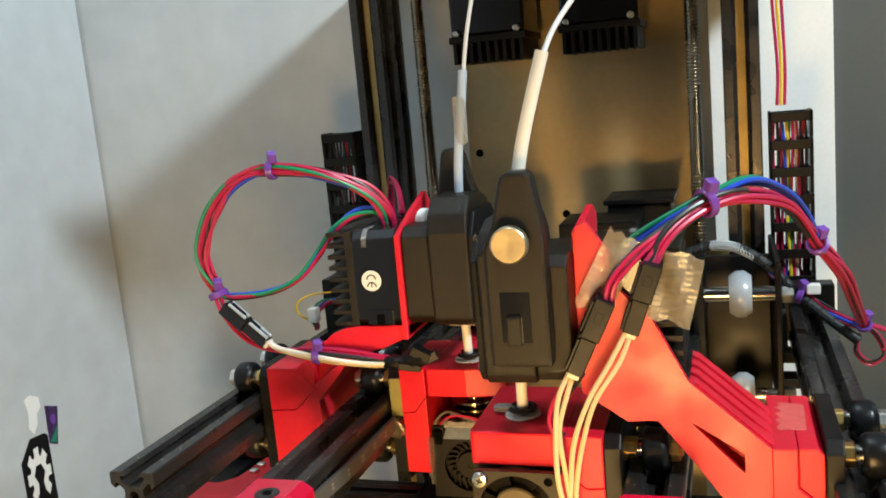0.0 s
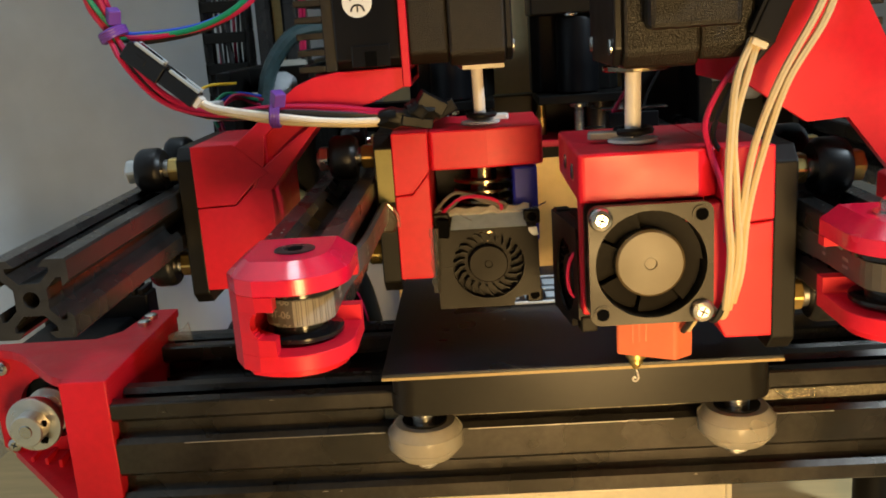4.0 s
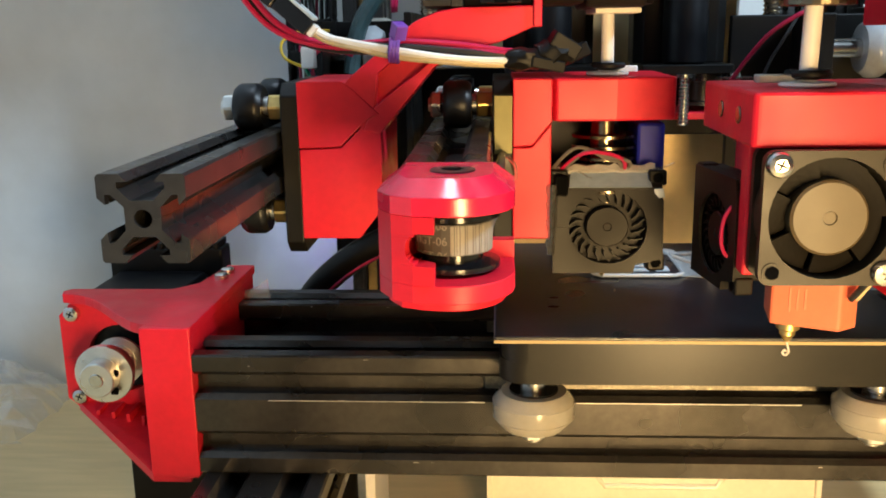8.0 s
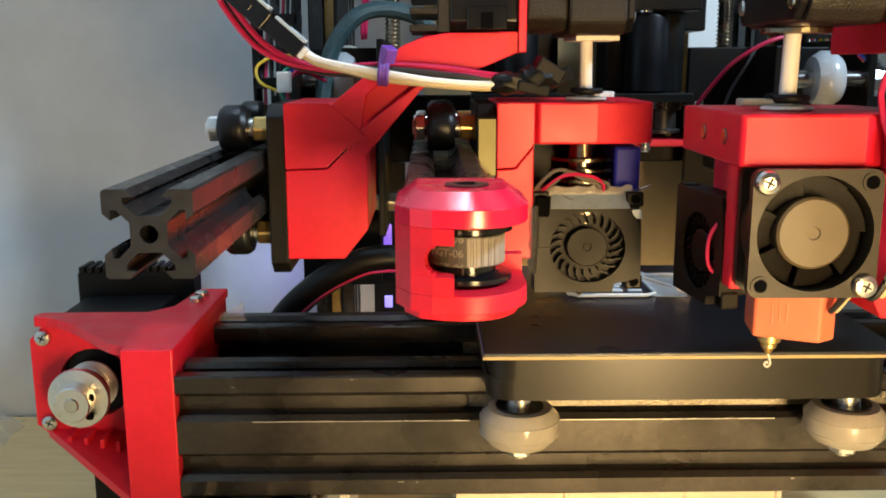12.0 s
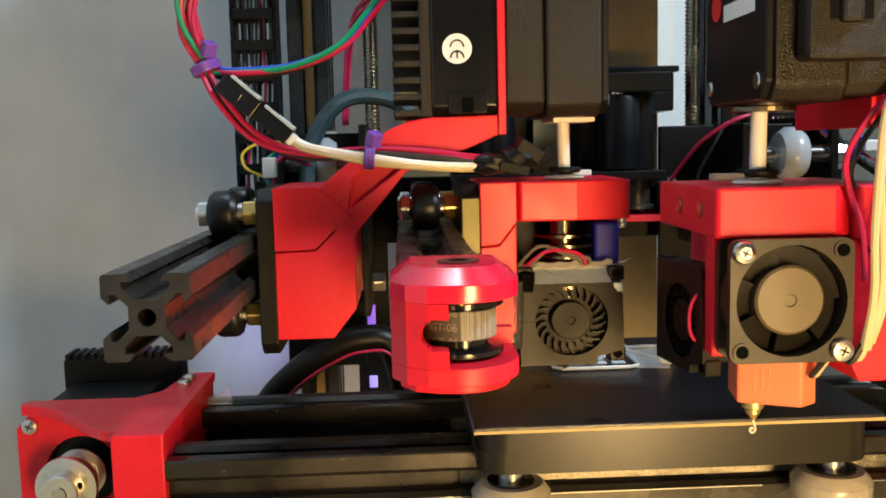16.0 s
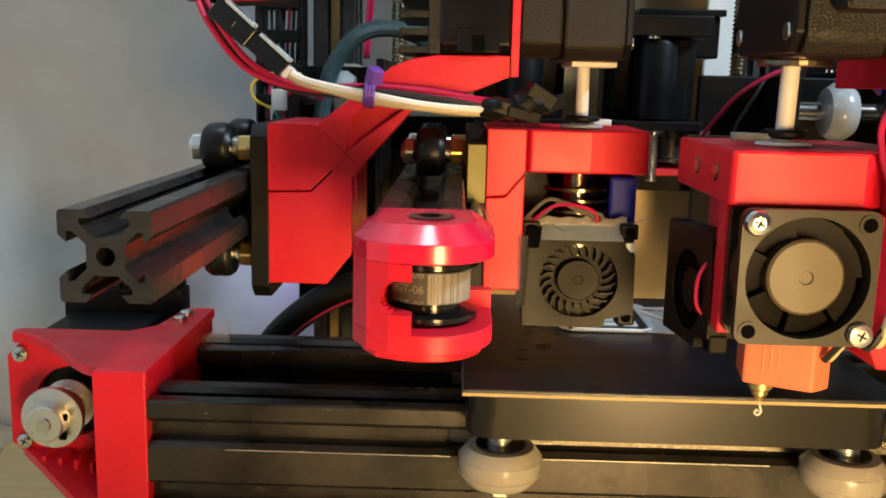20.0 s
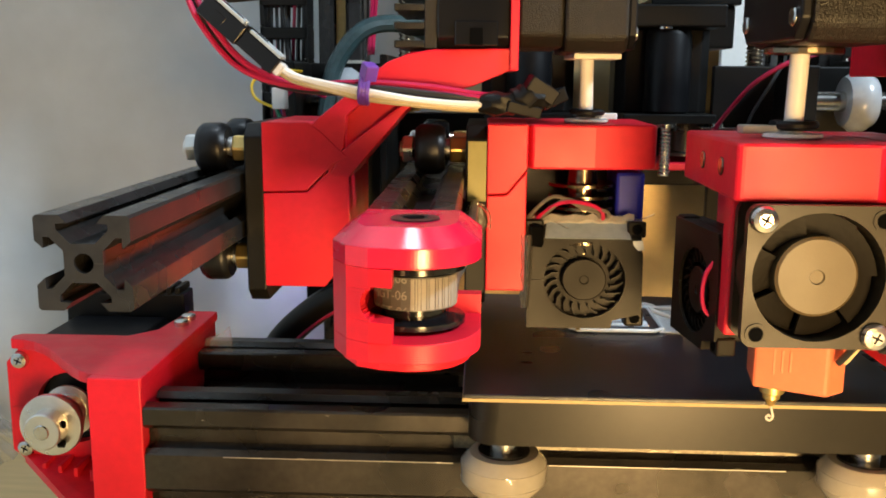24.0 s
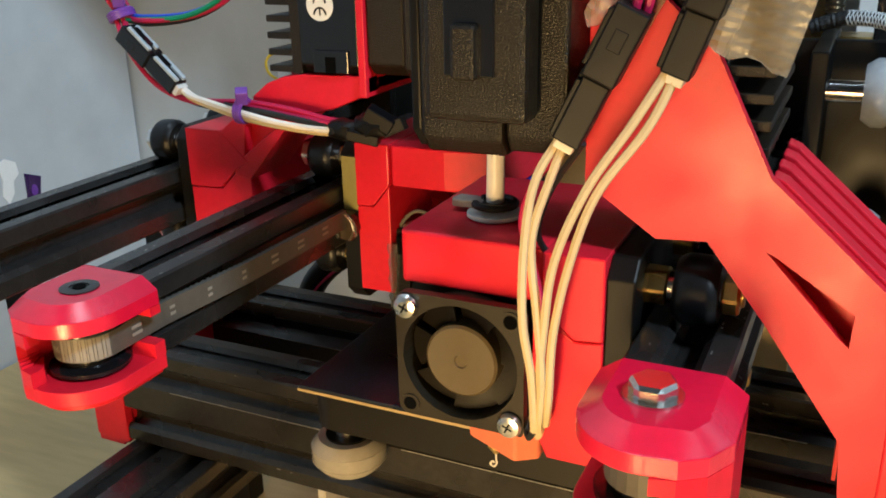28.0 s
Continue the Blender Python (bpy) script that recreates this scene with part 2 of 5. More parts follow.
def curve_points(pts, steps=6):
    pts = [Vector(p) for p in pts]
    full = [2 * pts[0] - pts[1], *pts, 2 * pts[-1] - pts[-2]]
    out = []
    for i in range(1, len(full) - 2):
        p0, p1, p2, p3 = full[i - 1:i + 3]
        for s in range(steps):
            t = s / steps
            out.append(0.5 * (2 * p1 + (p2 - p0) * t + (2 * p0 - 5 * p1 + 4 * p2 - p3) * t * t + (3 * p1 - p0 - 3 * p2 + p3) * t ** 3))
    return out + [pts[-1]]


def tube(bm, pts, r, n=8, steps=6):
    path = curve_points(pts, steps) if steps > 1 else [Vector(p) for p in pts]
    tangent = (path[1] - path[0]).normalized()
    normal = tangent.orthogonal().normalized()
    rows = []
    for i, p in enumerate(path):
        nxt = (path[min(i + 1, len(path) - 1)] - path[max(i - 1, 0)]).normalized()
        normal = (normal - nxt * normal.dot(nxt)).normalized()
        side = nxt.cross(normal)
        rad = r if not callable(r) else r(i / (len(path) - 1))
        rows.append([bm.verts.new(p + rad * (math.cos(2 * math.pi * k / n) * normal + math.sin(2 * math.pi * k / n) * side)) for k in range(n)])
    for lo, hi in zip(rows, rows[1:]):
        for k in range(n):
            bm.faces.new((lo[k], lo[(k + 1) % n], hi[(k + 1) % n], hi[k])).smooth = True
    bm.faces.new(rows[0][::-1])
    bm.faces.new(rows[-1])
    return bm


def ribbon(bm, path, w, thick, steps=6):
    """A flat band standing on edge: path in plan, w its height range (z0, z1)."""
    pts = curve_points([(*p, 0) for p in path], steps) if steps > 1 else [Vector((*p, 0)) for p in path]
    rows = []
    for i, p in enumerate(pts):
        d = (pts[min(i + 1, len(pts) - 1)] - pts[max(i - 1, 0)]).normalized()
        s = Vector((-d.y, d.x, 0)) * thick / 2
        rows.append([bm.verts.new((q.x, q.y, z)) for q, z in ((p - s, w[0]), (p + s, w[0]), (p + s, w[1]), (p - s, w[1]))])
    for lo, hi in zip(rows, rows[1:]):
        for k in range(4):
            bm.faces.new((lo[k], lo[(k + 1) % 4], hi[(k + 1) % 4], hi[k]))
    bm.faces.new(rows[0][::-1])
    bm.faces.new(rows[-1])
    return bm


def turned(bm, m):
    bmesh.ops.transform(bm, matrix=m, verts=bm.verts)
    return bm


BASE = {}


def thing(name, at, label, category, group="", kind=""):
    ob = new(name)
    ob.empty_display_size = 0.01
    ob.location = Vector(at) * MM
    BASE[ob.name] = Vector(at)
    return tagged(ob, label, category, group, kind)


def mesh_of(name, bm, mat, origin):
    bmesh.ops.recalc_face_normals(bm, faces=bm.faces)
    for e in bm.edges:
        if len(e.link_faces) == 2 and e.calc_face_angle(0) > 0.6:
            e.smooth = False
    for v in bm.verts:
        v.co = (v.co - origin) * MM
    me = bpy.data.meshes.new(name)
    bm.to_mesh(me)
    bm.free()
    me.materials.append(mat)
    return me


def part(name, bm, mat, parent, label=""):
    origin = BASE[parent.name]
    ob = new(name, mesh_of(name, bm, mat, origin))
    ob.parent = parent
    BASE[ob.name] = origin
    return tagged(ob, label)


def setting(name, bm, mat, label, category, kind="structure"):
    ob = new(name, mesh_of(name, bm, mat, Vector((0, 0, 0))))
    BASE[ob.name] = Vector((0, 0, 0))
    return tagged(ob, label, category, "", kind)


def solo(name, bm, mat, at, label, category, group="", kind=""):
    """A thing of one mesh."""
    ob = new(name, mesh_of(name, bm, mat, Vector(at)))
    ob.location = Vector(at) * MM
    BASE[ob.name] = Vector(at)
    return tagged(ob, label, category, group, kind)


def slot_profile(cells):
    """Outline of a slotted bar, 20 wide and 20 * cells high, round its middle, with a bored core in each cell."""
    h = 10.0 * cells

    def side(c):
        return [(10, c - 4.7), (8.3, c - 3.1), (8.2, c - 5.4), (6.9, c - 5.4), (4.1, c - 2.6), (4.1, c + 2.6), (6.9, c + 5.4), (8.2, c + 5.4), (8.3, c + 3.1), (10, c + 4.7)]

    mids = [-h + 10 + 20 * i for i in range(cells)]
    pts = [(9.4, -h), (10, -h + 0.6)]
    for c in mids:
        pts += side(c)
    pts += [(10, h - 0.6), (9.4, h)]
    cap = [(4.7, h), (3.1, h - 1.7), (5.4, h - 1.8), (5.4, h - 3.1), (2.6, h - 5.9)]
    pts += cap + [(-x, z) for x, z in cap[::-1]]
    pts += [(-x, -z) for x, z in pts]
    # one bored core in each cell, reached by a hair-thin cut from the slot
    for c in mids:
        i = pts.index((4.1, c + 2.6))
        core = [(2.1 * math.cos(-a), c + 2.1 * math.sin(-a)) for a in [2 * math.pi * k / 18 for k in range(1, 18)]]
        pts[i:i] = [(4.1, c - 0.02), (2.1, c - 0.02)] + core + [(2.1, c + 0.02), (4.1, c + 0.02)]
    return pts


def extrusion(bm, axis, a, b, c, cells=1, upright=True):
    """A slotted bar along the axis from a to b, round c; the long side upright or flat."""
    pts = slot_profile(cells)
    if not upright:
        pts = [(z, x) for x, z in pts]
    prism(bm, [(c[0] + u, c[1] + v) for u, v in pts], axis, a, b)
    return bm


def hex_head(bm, c, r, a, b, axis, bev=0.3):
    return prism(bm, ring(r, 6, c), axis, a, b, bev, 1)


def mini_wheel(parent, x, y, z, to, mat=POM, label="small black grooved wheel", nut=ALU, nut_label="bright lock nut"):
    """A small grooved wheel on an axle along x; to: the way to the plate that holds it (+1 or -1)."""
    w = part("wheel", lathe(bmesh.new(), [(3, x - 4.4), (6.3, x - 4.4), (7.3, x - 3.2), (7.6, x - 2.2), (7.6, x + 2.2), (7.3, x + 3.2), (6.3, x + 4.4), (3, x + 4.4)], (y, z), "x", 32), mat, parent, label)
    bm = bmesh.new()
    cyl(bm, (y, z), 3.4, x + to * 4.4, x + to * 6.2, "x", 20, 0.2)
    cyl(bm, (y, z), 2.6, x - to * 4.9, x - to * 4.4, "x", 20)
    part("bearing", bm, STEEL, w)
    part("spacer", hex_head(bmesh.new(), (y, z), 4.3, x + to * 6.0, x + to * 11.5, "x", 0.4), BRASS, w, "brass-toned hexagonal spacer")
    bm = hex_head(bmesh.new(), (y, z), 4.4, x - to * 8.4, x - to * 4.8, "x", 0.5)
    cyl(bm, (y, z), 2.4, x - to * 9.2, x - to * 8.4, "x", 14, 0.3)
    part("nut", bm, nut, w, nut_label)
    return w


def screw(parent, c, y, r=2.8, h=2.0, name="screw"):
    """A cross-head screw that looks towards -y."""
    s = part(name, lathe(bmesh.new(), [(r * 0.92, y), (r, y - h * 0.4), (r * 0.86, y - h * 0.85), (r * 0.5, y - h)], c, "y", 20), STEEL, parent, "bright cross-head screw")
    bm = bmesh.new()
    for k in (0, 1):
        tmp = box(bmesh.new(), -r * 0.42, r * 0.42, -0.1, 0.1, -r * 0.075, r * 0.075)
        turned(tmp, Matrix.Translation((c[0], y - h, c[1])) @ Matrix.Rotation(radians(25 + 90 * k), 4, "Y"))
        join(bm, tmp)
    # Black bars paint the shade of the cross recess.
    part("cross_recess", bm, BLACK, s)
    return s


# ---- the room ----
DESK = -60
setting("floor", box(bmesh.new(), -1500, 2500, -2500, 400, -820, -800), GREY, "plain dark floor under the desk", "floor")
setting("wall_north", box(bmesh.new(), -345, 2500, 300, 380, -800, 1900), WALL, "pale painted wall behind the printer", "wall")
setting("wall_west", box(bmesh.new(), -345, -262, -2500, 297, -800, 1900), WALL, "pale painted side wall in the corner", "wall")
setting("wall_south", box(bmesh.new(), -262, 2500, -2580, -2500, -800, 1900), ROOM, "unseen wall across the room, darkened to cut bounced light", "wall")
setting("wall_east", box(bmesh.new(), 2500, 2580, -2500, 300, -800, 1900), ROOM, "unseen wall across the room, darkened to cut bounced light", "wall")
setting("ceiling", box(bmesh.new(), -345, 2580, -2580, 380, 1900, 1950), ROOM, "unseen ceiling, darkened to cut bounced light", "ceiling")
t = thing("desk", (300, -150, -800), "pale wood-grained desk against the wall", "desk")
part("desk_top", box(bmesh.new(), -260, 1100, -700, 297, DESK - 28, DESK, 2), WOOD, t)
for x in (-240, 1060):
    for y in (-680, 260):
        part("leg", box(bmesh.new(), x - 20, x + 20, y - 20, y + 20, -800, DESK - 28, 1), WOOD, t)

# ---- printer frame ----
# Base colour is raised to hold the window's reflection on the bed scraps.
PALEGREY = material("print_and_sheen_grey", (0.66, 0.70, 0.72), 0.12, bump=0.15, vary=0.2)
SCRATCH = material("bare_worn_metal", (0.45, 0.43, 0.4), 0.4, 0.8, bump=0.05, vary=0.2)
SPARKLE = material("lamplit_slot_metal", (0.22, 0.20, 0.16), 0.34, 0.8, bump=1.0, bump_scale=1400, vary=0.5, grain=900)
# Near-black fill that plays the shade inside holes and gaps.
DARKHOLE = material("hole_shade_black", (0.002, 0.002, 0.002), 0.9, spec=0.05, bump=0.0, vary=0.1)


def rail(y, label):
    t = thing("bed_rail", (165, y, 30), label, "aluminium rail", "bed rails")
    b = part("bar", extrusion(bmesh.new(), "x", 0, 330, (y, 50), 2), RAILSKIN, t)
    rng = random.Random(int(y))
    bm = bmesh.new()
    # First strip is a scratch; the two others paint the lip's lit edge.
    for a, c in ((24, 92), (120, 188), (202, 240)):
        box(bm, a, c, y - 10.06, y - 9.6, 55.0, 55.22 + rng.uniform(0, 0.08))
    for k in range(14):
        x, z = rng.uniform(4, 320), rng.choice((66.5, 55.2, 44.6, 34.5, 68.8))
        box(bm, x, x + rng.uniform(0.4, 2.2), y - 10.05, y - 9.7, z, z + rng.uniform(0.1, 0.25))
    # Added strip: paints the lamp's glitter inside the slot, right part only.
    part("slot_glint", box(bmesh.new(), 92, 329, y - 4.3, y - 3.9, 57.5, 62.5), SPARKLE, b, "rough strip imitating lamplight on the upper slot floor")
    tagged(part("wear", bm, SCRATCH, b, "bright worn scratches and painted lit lip edge along the slot"), kind="stuff")
    return t


rail(10, "black slotted aluminium rail with a worn scratch along it")
rail(65, "black slotted aluminium rail in the shade behind the bed")
for x0 in (2, 288):
    t = thing("foot_bar", (x0 + 20, -30, DESK), "black slotted aluminium bar that carries the bed rails", "aluminium bar", "foot bars")
    part("bar", extrusion(bmesh.new(), "y", -170, 140, (x0 + 20, 20), 2, False), ANOD, t)
    for y in (-150, 120):
        part("leg", cyl(bmesh.new(), (x0 + 20, y), 9, DESK, 10, "z", 20, 1), MATT, t)


def beam(x, y0, label):
    t = thing("gantry_beam", (x, 60, 118), label, "aluminium beam", "gantry beams")
    b = part("bar", extrusion(bmesh.new(), "y", y0, 172, (x, 128)), ANOD, t)
    rng = random.Random(int(x))
    bm = bmesh.new()
    for k in range(34):
        y, u = rng.uniform(y0, 60), rng.choice((-9.2, -6.5, 5.2, 6.8, 8.8))
        box(bm, x + u, x + u + rng.uniform(0.1, 0.5), y, y + rng.uniform(0.2, 1.6), 137.9, 138.04)
    tagged(part("dust_and_wear", bm, SCRATCH, b, "pale dust and wear on the lips"), kind="stuff")
    return t


XA, XB, XC, XD = 18.0, 84.0, 217.0, 283.0
beam(XA, -71, "black slotted aluminium beam with a cut open end")
beam(XB, -75, "black slotted aluminium beam behind a red belt tensioner")
beam(XC, -79, "black slotted aluminium beam behind a red belt tensioner")
beam(XD, -71, "black slotted aluminium beam with a cut open end")


def tensioner(mx, yc, bolt, label, size, shift):
    """A red belt tensioner round an idler; mx maps x, so that the second one is the first one's mirror image."""
    f = lambda pts: [(mx(x), y) for x, y in pts]
    y0, y1 = yc - 13, yc + 14
    t = thing("belt_tensioner", (mx(86.5), yc, 117.5), label, "belt tensioner", "belt tensioners")

    def plan(g, cut=7.5):
        return f([(72.4 + g, y1), (72.4 + g, yc - 3), (72.4 + g + cut * 0.42, yc - 9 + g * 0.4), (72.4 + cut + g, y0 + 1 + g)]
                 + [(87 + (12.8 - g) * math.sin(a), yc + 0.5 - (13.3 - g) * math.cos(a)) for a in [radians(v) for v in range(-10, 91, 3)]]
                 + [(99.8 - g, yc + 6), (99.8 - g, y1)])

    bm = bmesh.new()
    prism(bm, plan(0), "z", 133.2, 137.0, 0.25)
    tmp = bmesh.new()
    lo, hi = [tmp.verts.new((x, y, 137.0)) for x, y in plan(0.15)], [tmp.verts.new((x, y, 140.0)) for x, y in plan(4.4, 5)]
    n = len(lo)
    for i in range(n):
        tmp.faces.new((lo[i], lo[(i + 1) % n], hi[(i + 1) % n], hi[i])).smooth = True
    tmp.faces.new(hi)
    bmesh.ops.recalc_face_normals(tmp, faces=tmp.faces)
    join(bm, tmp)
    part("top_cap", bm, CAPRED, t)
    bm = bmesh.new()
    prism(bm, plan(0), "z", 116.0, 119.8, 0.25)
    prism(bm, plan(1.8), "z", 114.2, 116.0, 0.3)
    part("bottom_cap", bm, RED, t)
    bm = bmesh.new()
    wall = [(72.4, y1), (72.4, yc - 3), (75.6, yc - 9), (80.0, y0 + 1), (84.2, y0 - 0.1), (84.2, yc - 9.2), (78.5, yc - 4), (78.5, y1)]
    prism(bm, f(wall), "z", 119.8, 123.6)
    prism(bm, f(wall), "z", 130.0, 133.2)
    for k in range(10):
        # the slot ends in a half round
        z = 123.6 + 0.64 * k
        d = 3.2 - math.sqrt(3.2 ** 2 - (z + 0.32 - 126.8) ** 2)
        x, y = 78.4 + d, yc - 11.2 - 0.4 * d
        prism(bm, f([(72.4, y1), (72.4, yc - 3), (75.6, yc - 9), (x, y), (x + 0.6, yc - 9), (78.5, yc - 4), (78.5, y1)]), "z", z, z + 0.64)
    prism(bm, f([(78.5, y1), (78.5, yc + 10.5), (99.8, yc + 10.5), (99.8, y1)]), "z", 119.8, 123.6)
    prism(bm, f([(78.5, y1), (78.5, yc + 10.5), (99.8, yc + 10.5), (99.8, y1)]), "z", 131, 133.2)
    bmesh.ops.remove_doubles(bm, verts=bm.verts, dist=0.001)
    part("housing", bm, RED, t)
    c = (mx(87.2), yc + 2)
    p = part("idler_pulley", lathe(bmesh.new(), [(3, 120.6), (9.6, 120.6), (9.6, 121.6), (6.2, 122.0), (6.2, 130.6), (9.6, 131.0), (9.6, 132.0), (3, 132.0)], c, "z", 36), GLOSSY, t, "black flanged idler pulley")
    part("bushing", cyl(bmesh.new(), c, 3.2, 119.8, 133.2, "z", 16), BRASS, p)
    if bolt:
        bm = hex_head(bmesh.new(), c, 4.6, 140.0, 143.2, "z", 0.7)
        cyl(bm, c, 5.4, 139.9, 140.5, "z", 24)
        part("bolt", bm, STEEL, t, "bright hexagonal bolt head")
    else:
        bm = lathe(bmesh.new(), [(4.6, 139.5), (4.6, 140.3), (4.1, 140.35), (2.4, 140.35), (2.4, 140.1)], c, "z", 24)
        b = part("bolt", bm, ANOD, t, "dark recessed bolt head")
        part("hex_socket", cyl(bmesh.new(), c, 1.7, 140.15, 140.4, "z", 6), DARKHOLE, b)
    # the belt round the idler and back along the beam
    belt = thing("drive_belt", (mx(92), yc + 40, 124), "black toothed rubber belt with pale printing", "belt", "drive belts")
    arc = [(87.2 + 7.0 * math.sin(a), yc + 2 - 7.0 * math.cos(a)) for a in [radians(v) for v in range(-90, 91, 15)]]
    path = f([(80.2, yc + 75)] + [(80.2, yc + 20)] + arc + [(94.2, yc + 20), (96.8, yc + 50), (97.6, yc + 100)])
    part("band", ribbon(bmesh.new(), path, (123.8, 129.8), 1.3, 1), BELT, belt)
    teeth = bmesh.new()
    for k in range(50):
        y = yc + 2 + k * 2.0
        xx = 94.2 if y < yc + 20 else 94.2 + 2.6 * min(1, (y - yc - 20) / 30) + 0.8 * max(0, (y - yc - 50) / 50)
        box(teeth, min(mx(xx - 1.3), mx(xx - 0.6)), max(mx(xx - 1.3), mx(xx - 0.6)), y, y + 1.0, 123.9, 129.7)
    tagged(part("tooth_row", teeth, BELT, belt), kind="stuff")
    bm = bmesh.new()
    rng = random.Random(5)
    for k in range(7):
        yy = yc + 8 + k * 13.0
        for dz in (0.0, 1.7):
            xx = 94.95 if yy < yc + 20 else 94.95 + 2.6 * min(1, (yy - yc - 20) / 30) + 0.8 * max(0, (yy - yc - 50) / 50)
            a, b = sorted((mx(xx), mx(xx + 0.06)))
            box(bm, a, b, yy, yy + 3.2, 125.6 + dz, 126.4 + dz)
    tagged(part("code_print", bm, BELTPRINT, belt, "pale printed code bars"), kind="stuff")
    if not bolt:
        # teeth on the outside where the belt rounds the idler, and worn rows of print beyond them
        rim = [(7.6, 0.0), (7.74, 0.0), (7.74, 1.0), (7.6, 1.0)]
        bm = bmesh.new()
        a0 = -2.0
        for w in (5.0, 2.2, 3.4, 6.0, 2.0, 7.5, 3.0, 5.5, 2.4, 6.5, 4.0, 8.0, 5.0, 7.0):
            prism(bm, f([(87.2 + r * math.sin(radians(a0 + w * e)), yc + 2 - r * math.cos(radians(a0 + w * e))) for r, e in rim]), "z", 124.0, 129.6)
            a0 += w + (1.5 if w > 3 else 1.0)
        tagged(part("code_print", bm, BELTPRINT, belt, "pale barcode-like printed bars"), kind="stuff")
        for base in (122.9, 125.85, 128.8):
            font = bpy.data.curves.new("code", "FONT")
            font.body, font.size, font.extrude = "MGT-06", 2.3, 0.03
            tmp_ob = bpy.data.objects.new("code", font)
            me = bpy.data.meshes.new_from_object(tmp_ob)
            bm = bmesh.new()
            bm.from_mesh(me)
            bpy.data.objects.remove(tmp_ob)
            bpy.data.meshes.remove(me)
            for v in bm.verts:
                v.co.y += base
            for z, up in ((129.7, 1), (123.9, -1)):
                bmesh.ops.bisect_plane(bm, geom=bm.verts[:] + bm.edges[:] + bm.faces[:], plane_co=(0, z, 0), plane_no=(0, up, 0), clear_outer=True)
            wide = max(v.co.x for v in bm.verts)
            for v in bm.verts:
                a, r = (v.co.x - wide) / 7.7 - radians(7), 7.72 + v.co.z
                v.co = Vector((87.2 + r * math.sin(a), yc + 2 - r * math.cos(a), v.co.y))
            part("lettering", bm, BELTPRINT, belt, "pale printed belt code")
    for ob in (t, belt):
        ob.location += Vector(shift) * MM
    t.scale = (size, size, size)
    return t


MIRROR = 303.6
tensioner(lambda x: x, -84.6, False, "red printed belt tensioner holding a black idler pulley", 0.96, (0.0, -5.5, 1.8))
tensioner(lambda x: MIRROR - x, -88.0, True, "red printed belt tensioner with a bright bolt on top", 0.98, (0.4, -1.5, 1.6))

# ---- motor bracket at the rail's end ----
t = thing("motor_bracket", (-28, 36, 30), "red printed bracket holding the bed motor at the rail end", "motor bracket")
bm = bmesh.new()
sweep = [(-59, 41), (-57.5, 37)] + [(-57.5 + 46 * s, 37 - 35 * (s * s * (3 - 2 * s)) ** 1.15) for s in [k / 10 for k in range(1, 11)]]
prism(bm, sweep + [(-1, 0), (0.6, 0), (0.6, 78), (-10, 78), (-13, 52), (-20, 44), (-57, 44)], "z", 75.6, 79.0, 0.4)
part("top_plate", bm, RED, t)
bm = bmesh.new()
prism(bm, [(-15.5, 78.9), (0.4, 78.9), (0.4, 29), (-3, 28), (-15.5, 29.5)], "y", -0.5, 3.4, 0.4)
prism(bm, [(0.05, 28), (3.4, 28), (77.6, 28), (77.6, 75.4), (52, 75.4), (3.4, 75.4), (0.05, 75.4)], "x", -3.2, -0.2, 0.4)
part("end_flange", bm, RED, t)
bm = bmesh.new()
hole = ring(12.5, 28, (-37.9, 55.3), math.pi)[:0:-1]
prism(bm, [(-55, 75.8), (-59.5, 71), (-59.5, 55.3), (-50.4, 55.32)] + hole + [(-50.4, 55.25), (-59.5, 55.2), (-59.5, 40), (-55, 36), (-3, 36), (-3, 75.8)], "y", 37.0, 41.0)
part("face_plate", bm, RED, t)
bm = bmesh.new()
up = [(-58, 41, 40), (-55.5, 36.5, 38.5), (-15.5, 0.4, 29.5), (-3, 0.4, 29.5), (-3, 41, 36)]
lo = [bm.verts.new((x, y, z - 3)) for x, y, z in up]
hi = [bm.verts.new(p) for p in up]
bm.faces.new(lo[::-1])
bm.faces.new(hi)
for k in range(5):
    bm.faces.new((lo[k], lo[(k + 1) % 5], hi[(k + 1) % 5], hi[k]))
for k in range(4):
    box(bm, -46 + k * 6, -44.6 + k * 6, 29 - k * 1.5, 37, 33, 38.6, 0.3)
part("lower_gusset", bm, RED, t)
for z in (72.1, 41.1):
    screw(t, (-54.4, z), 37.0, 3.0, 2.6)
for y in (58, 66):
    part("cap_screw", lathe(bmesh.new(), [(2.6, 78.9), (2.6, 80.6), (1.6, 81.2), (0.4, 81.2)], (-6.5, y), "z", 16), STEEL, t, "bright screw head")

t = thing("stepper_motor", (-38, 62, 34), "black square stepper motor with a bright toothed pulley", "stepper motor")
bm = bmesh.new()
prism(bm, [(-59, 38), (-55, 34), (-21, 34), (-17, 38), (-17, 72), (-21, 75.4), (-55, 75.4), (-59, 72)], "y", 41.2, 82, 0.6)
part("body", bm, BLACK, t)
p = part("pulley", lathe(bmesh.new(), [(2.7, 14.6), (5.6, 14.6), (6.0, 15.0), (6.0, 20.2), (10.0, 20.5), (10.2, 21.0), (10.2, 22.4), (9.0, 23), (9.0, 25.2), (8.8, 25.6), (8.8, 26.2), (6.2, 26.4), (6.2, 33.5), (8.8, 33.8), (8.8, 34.8), (4, 35)], (-37.9, 55.3), "y", 40), ALU, t, "machined aluminium belt pulley")
part("shaft", cyl(bmesh.new(), (-37.9, 55.3), 2.5, 14.2, 41, "y", 20, 0.3), STEEL, p)
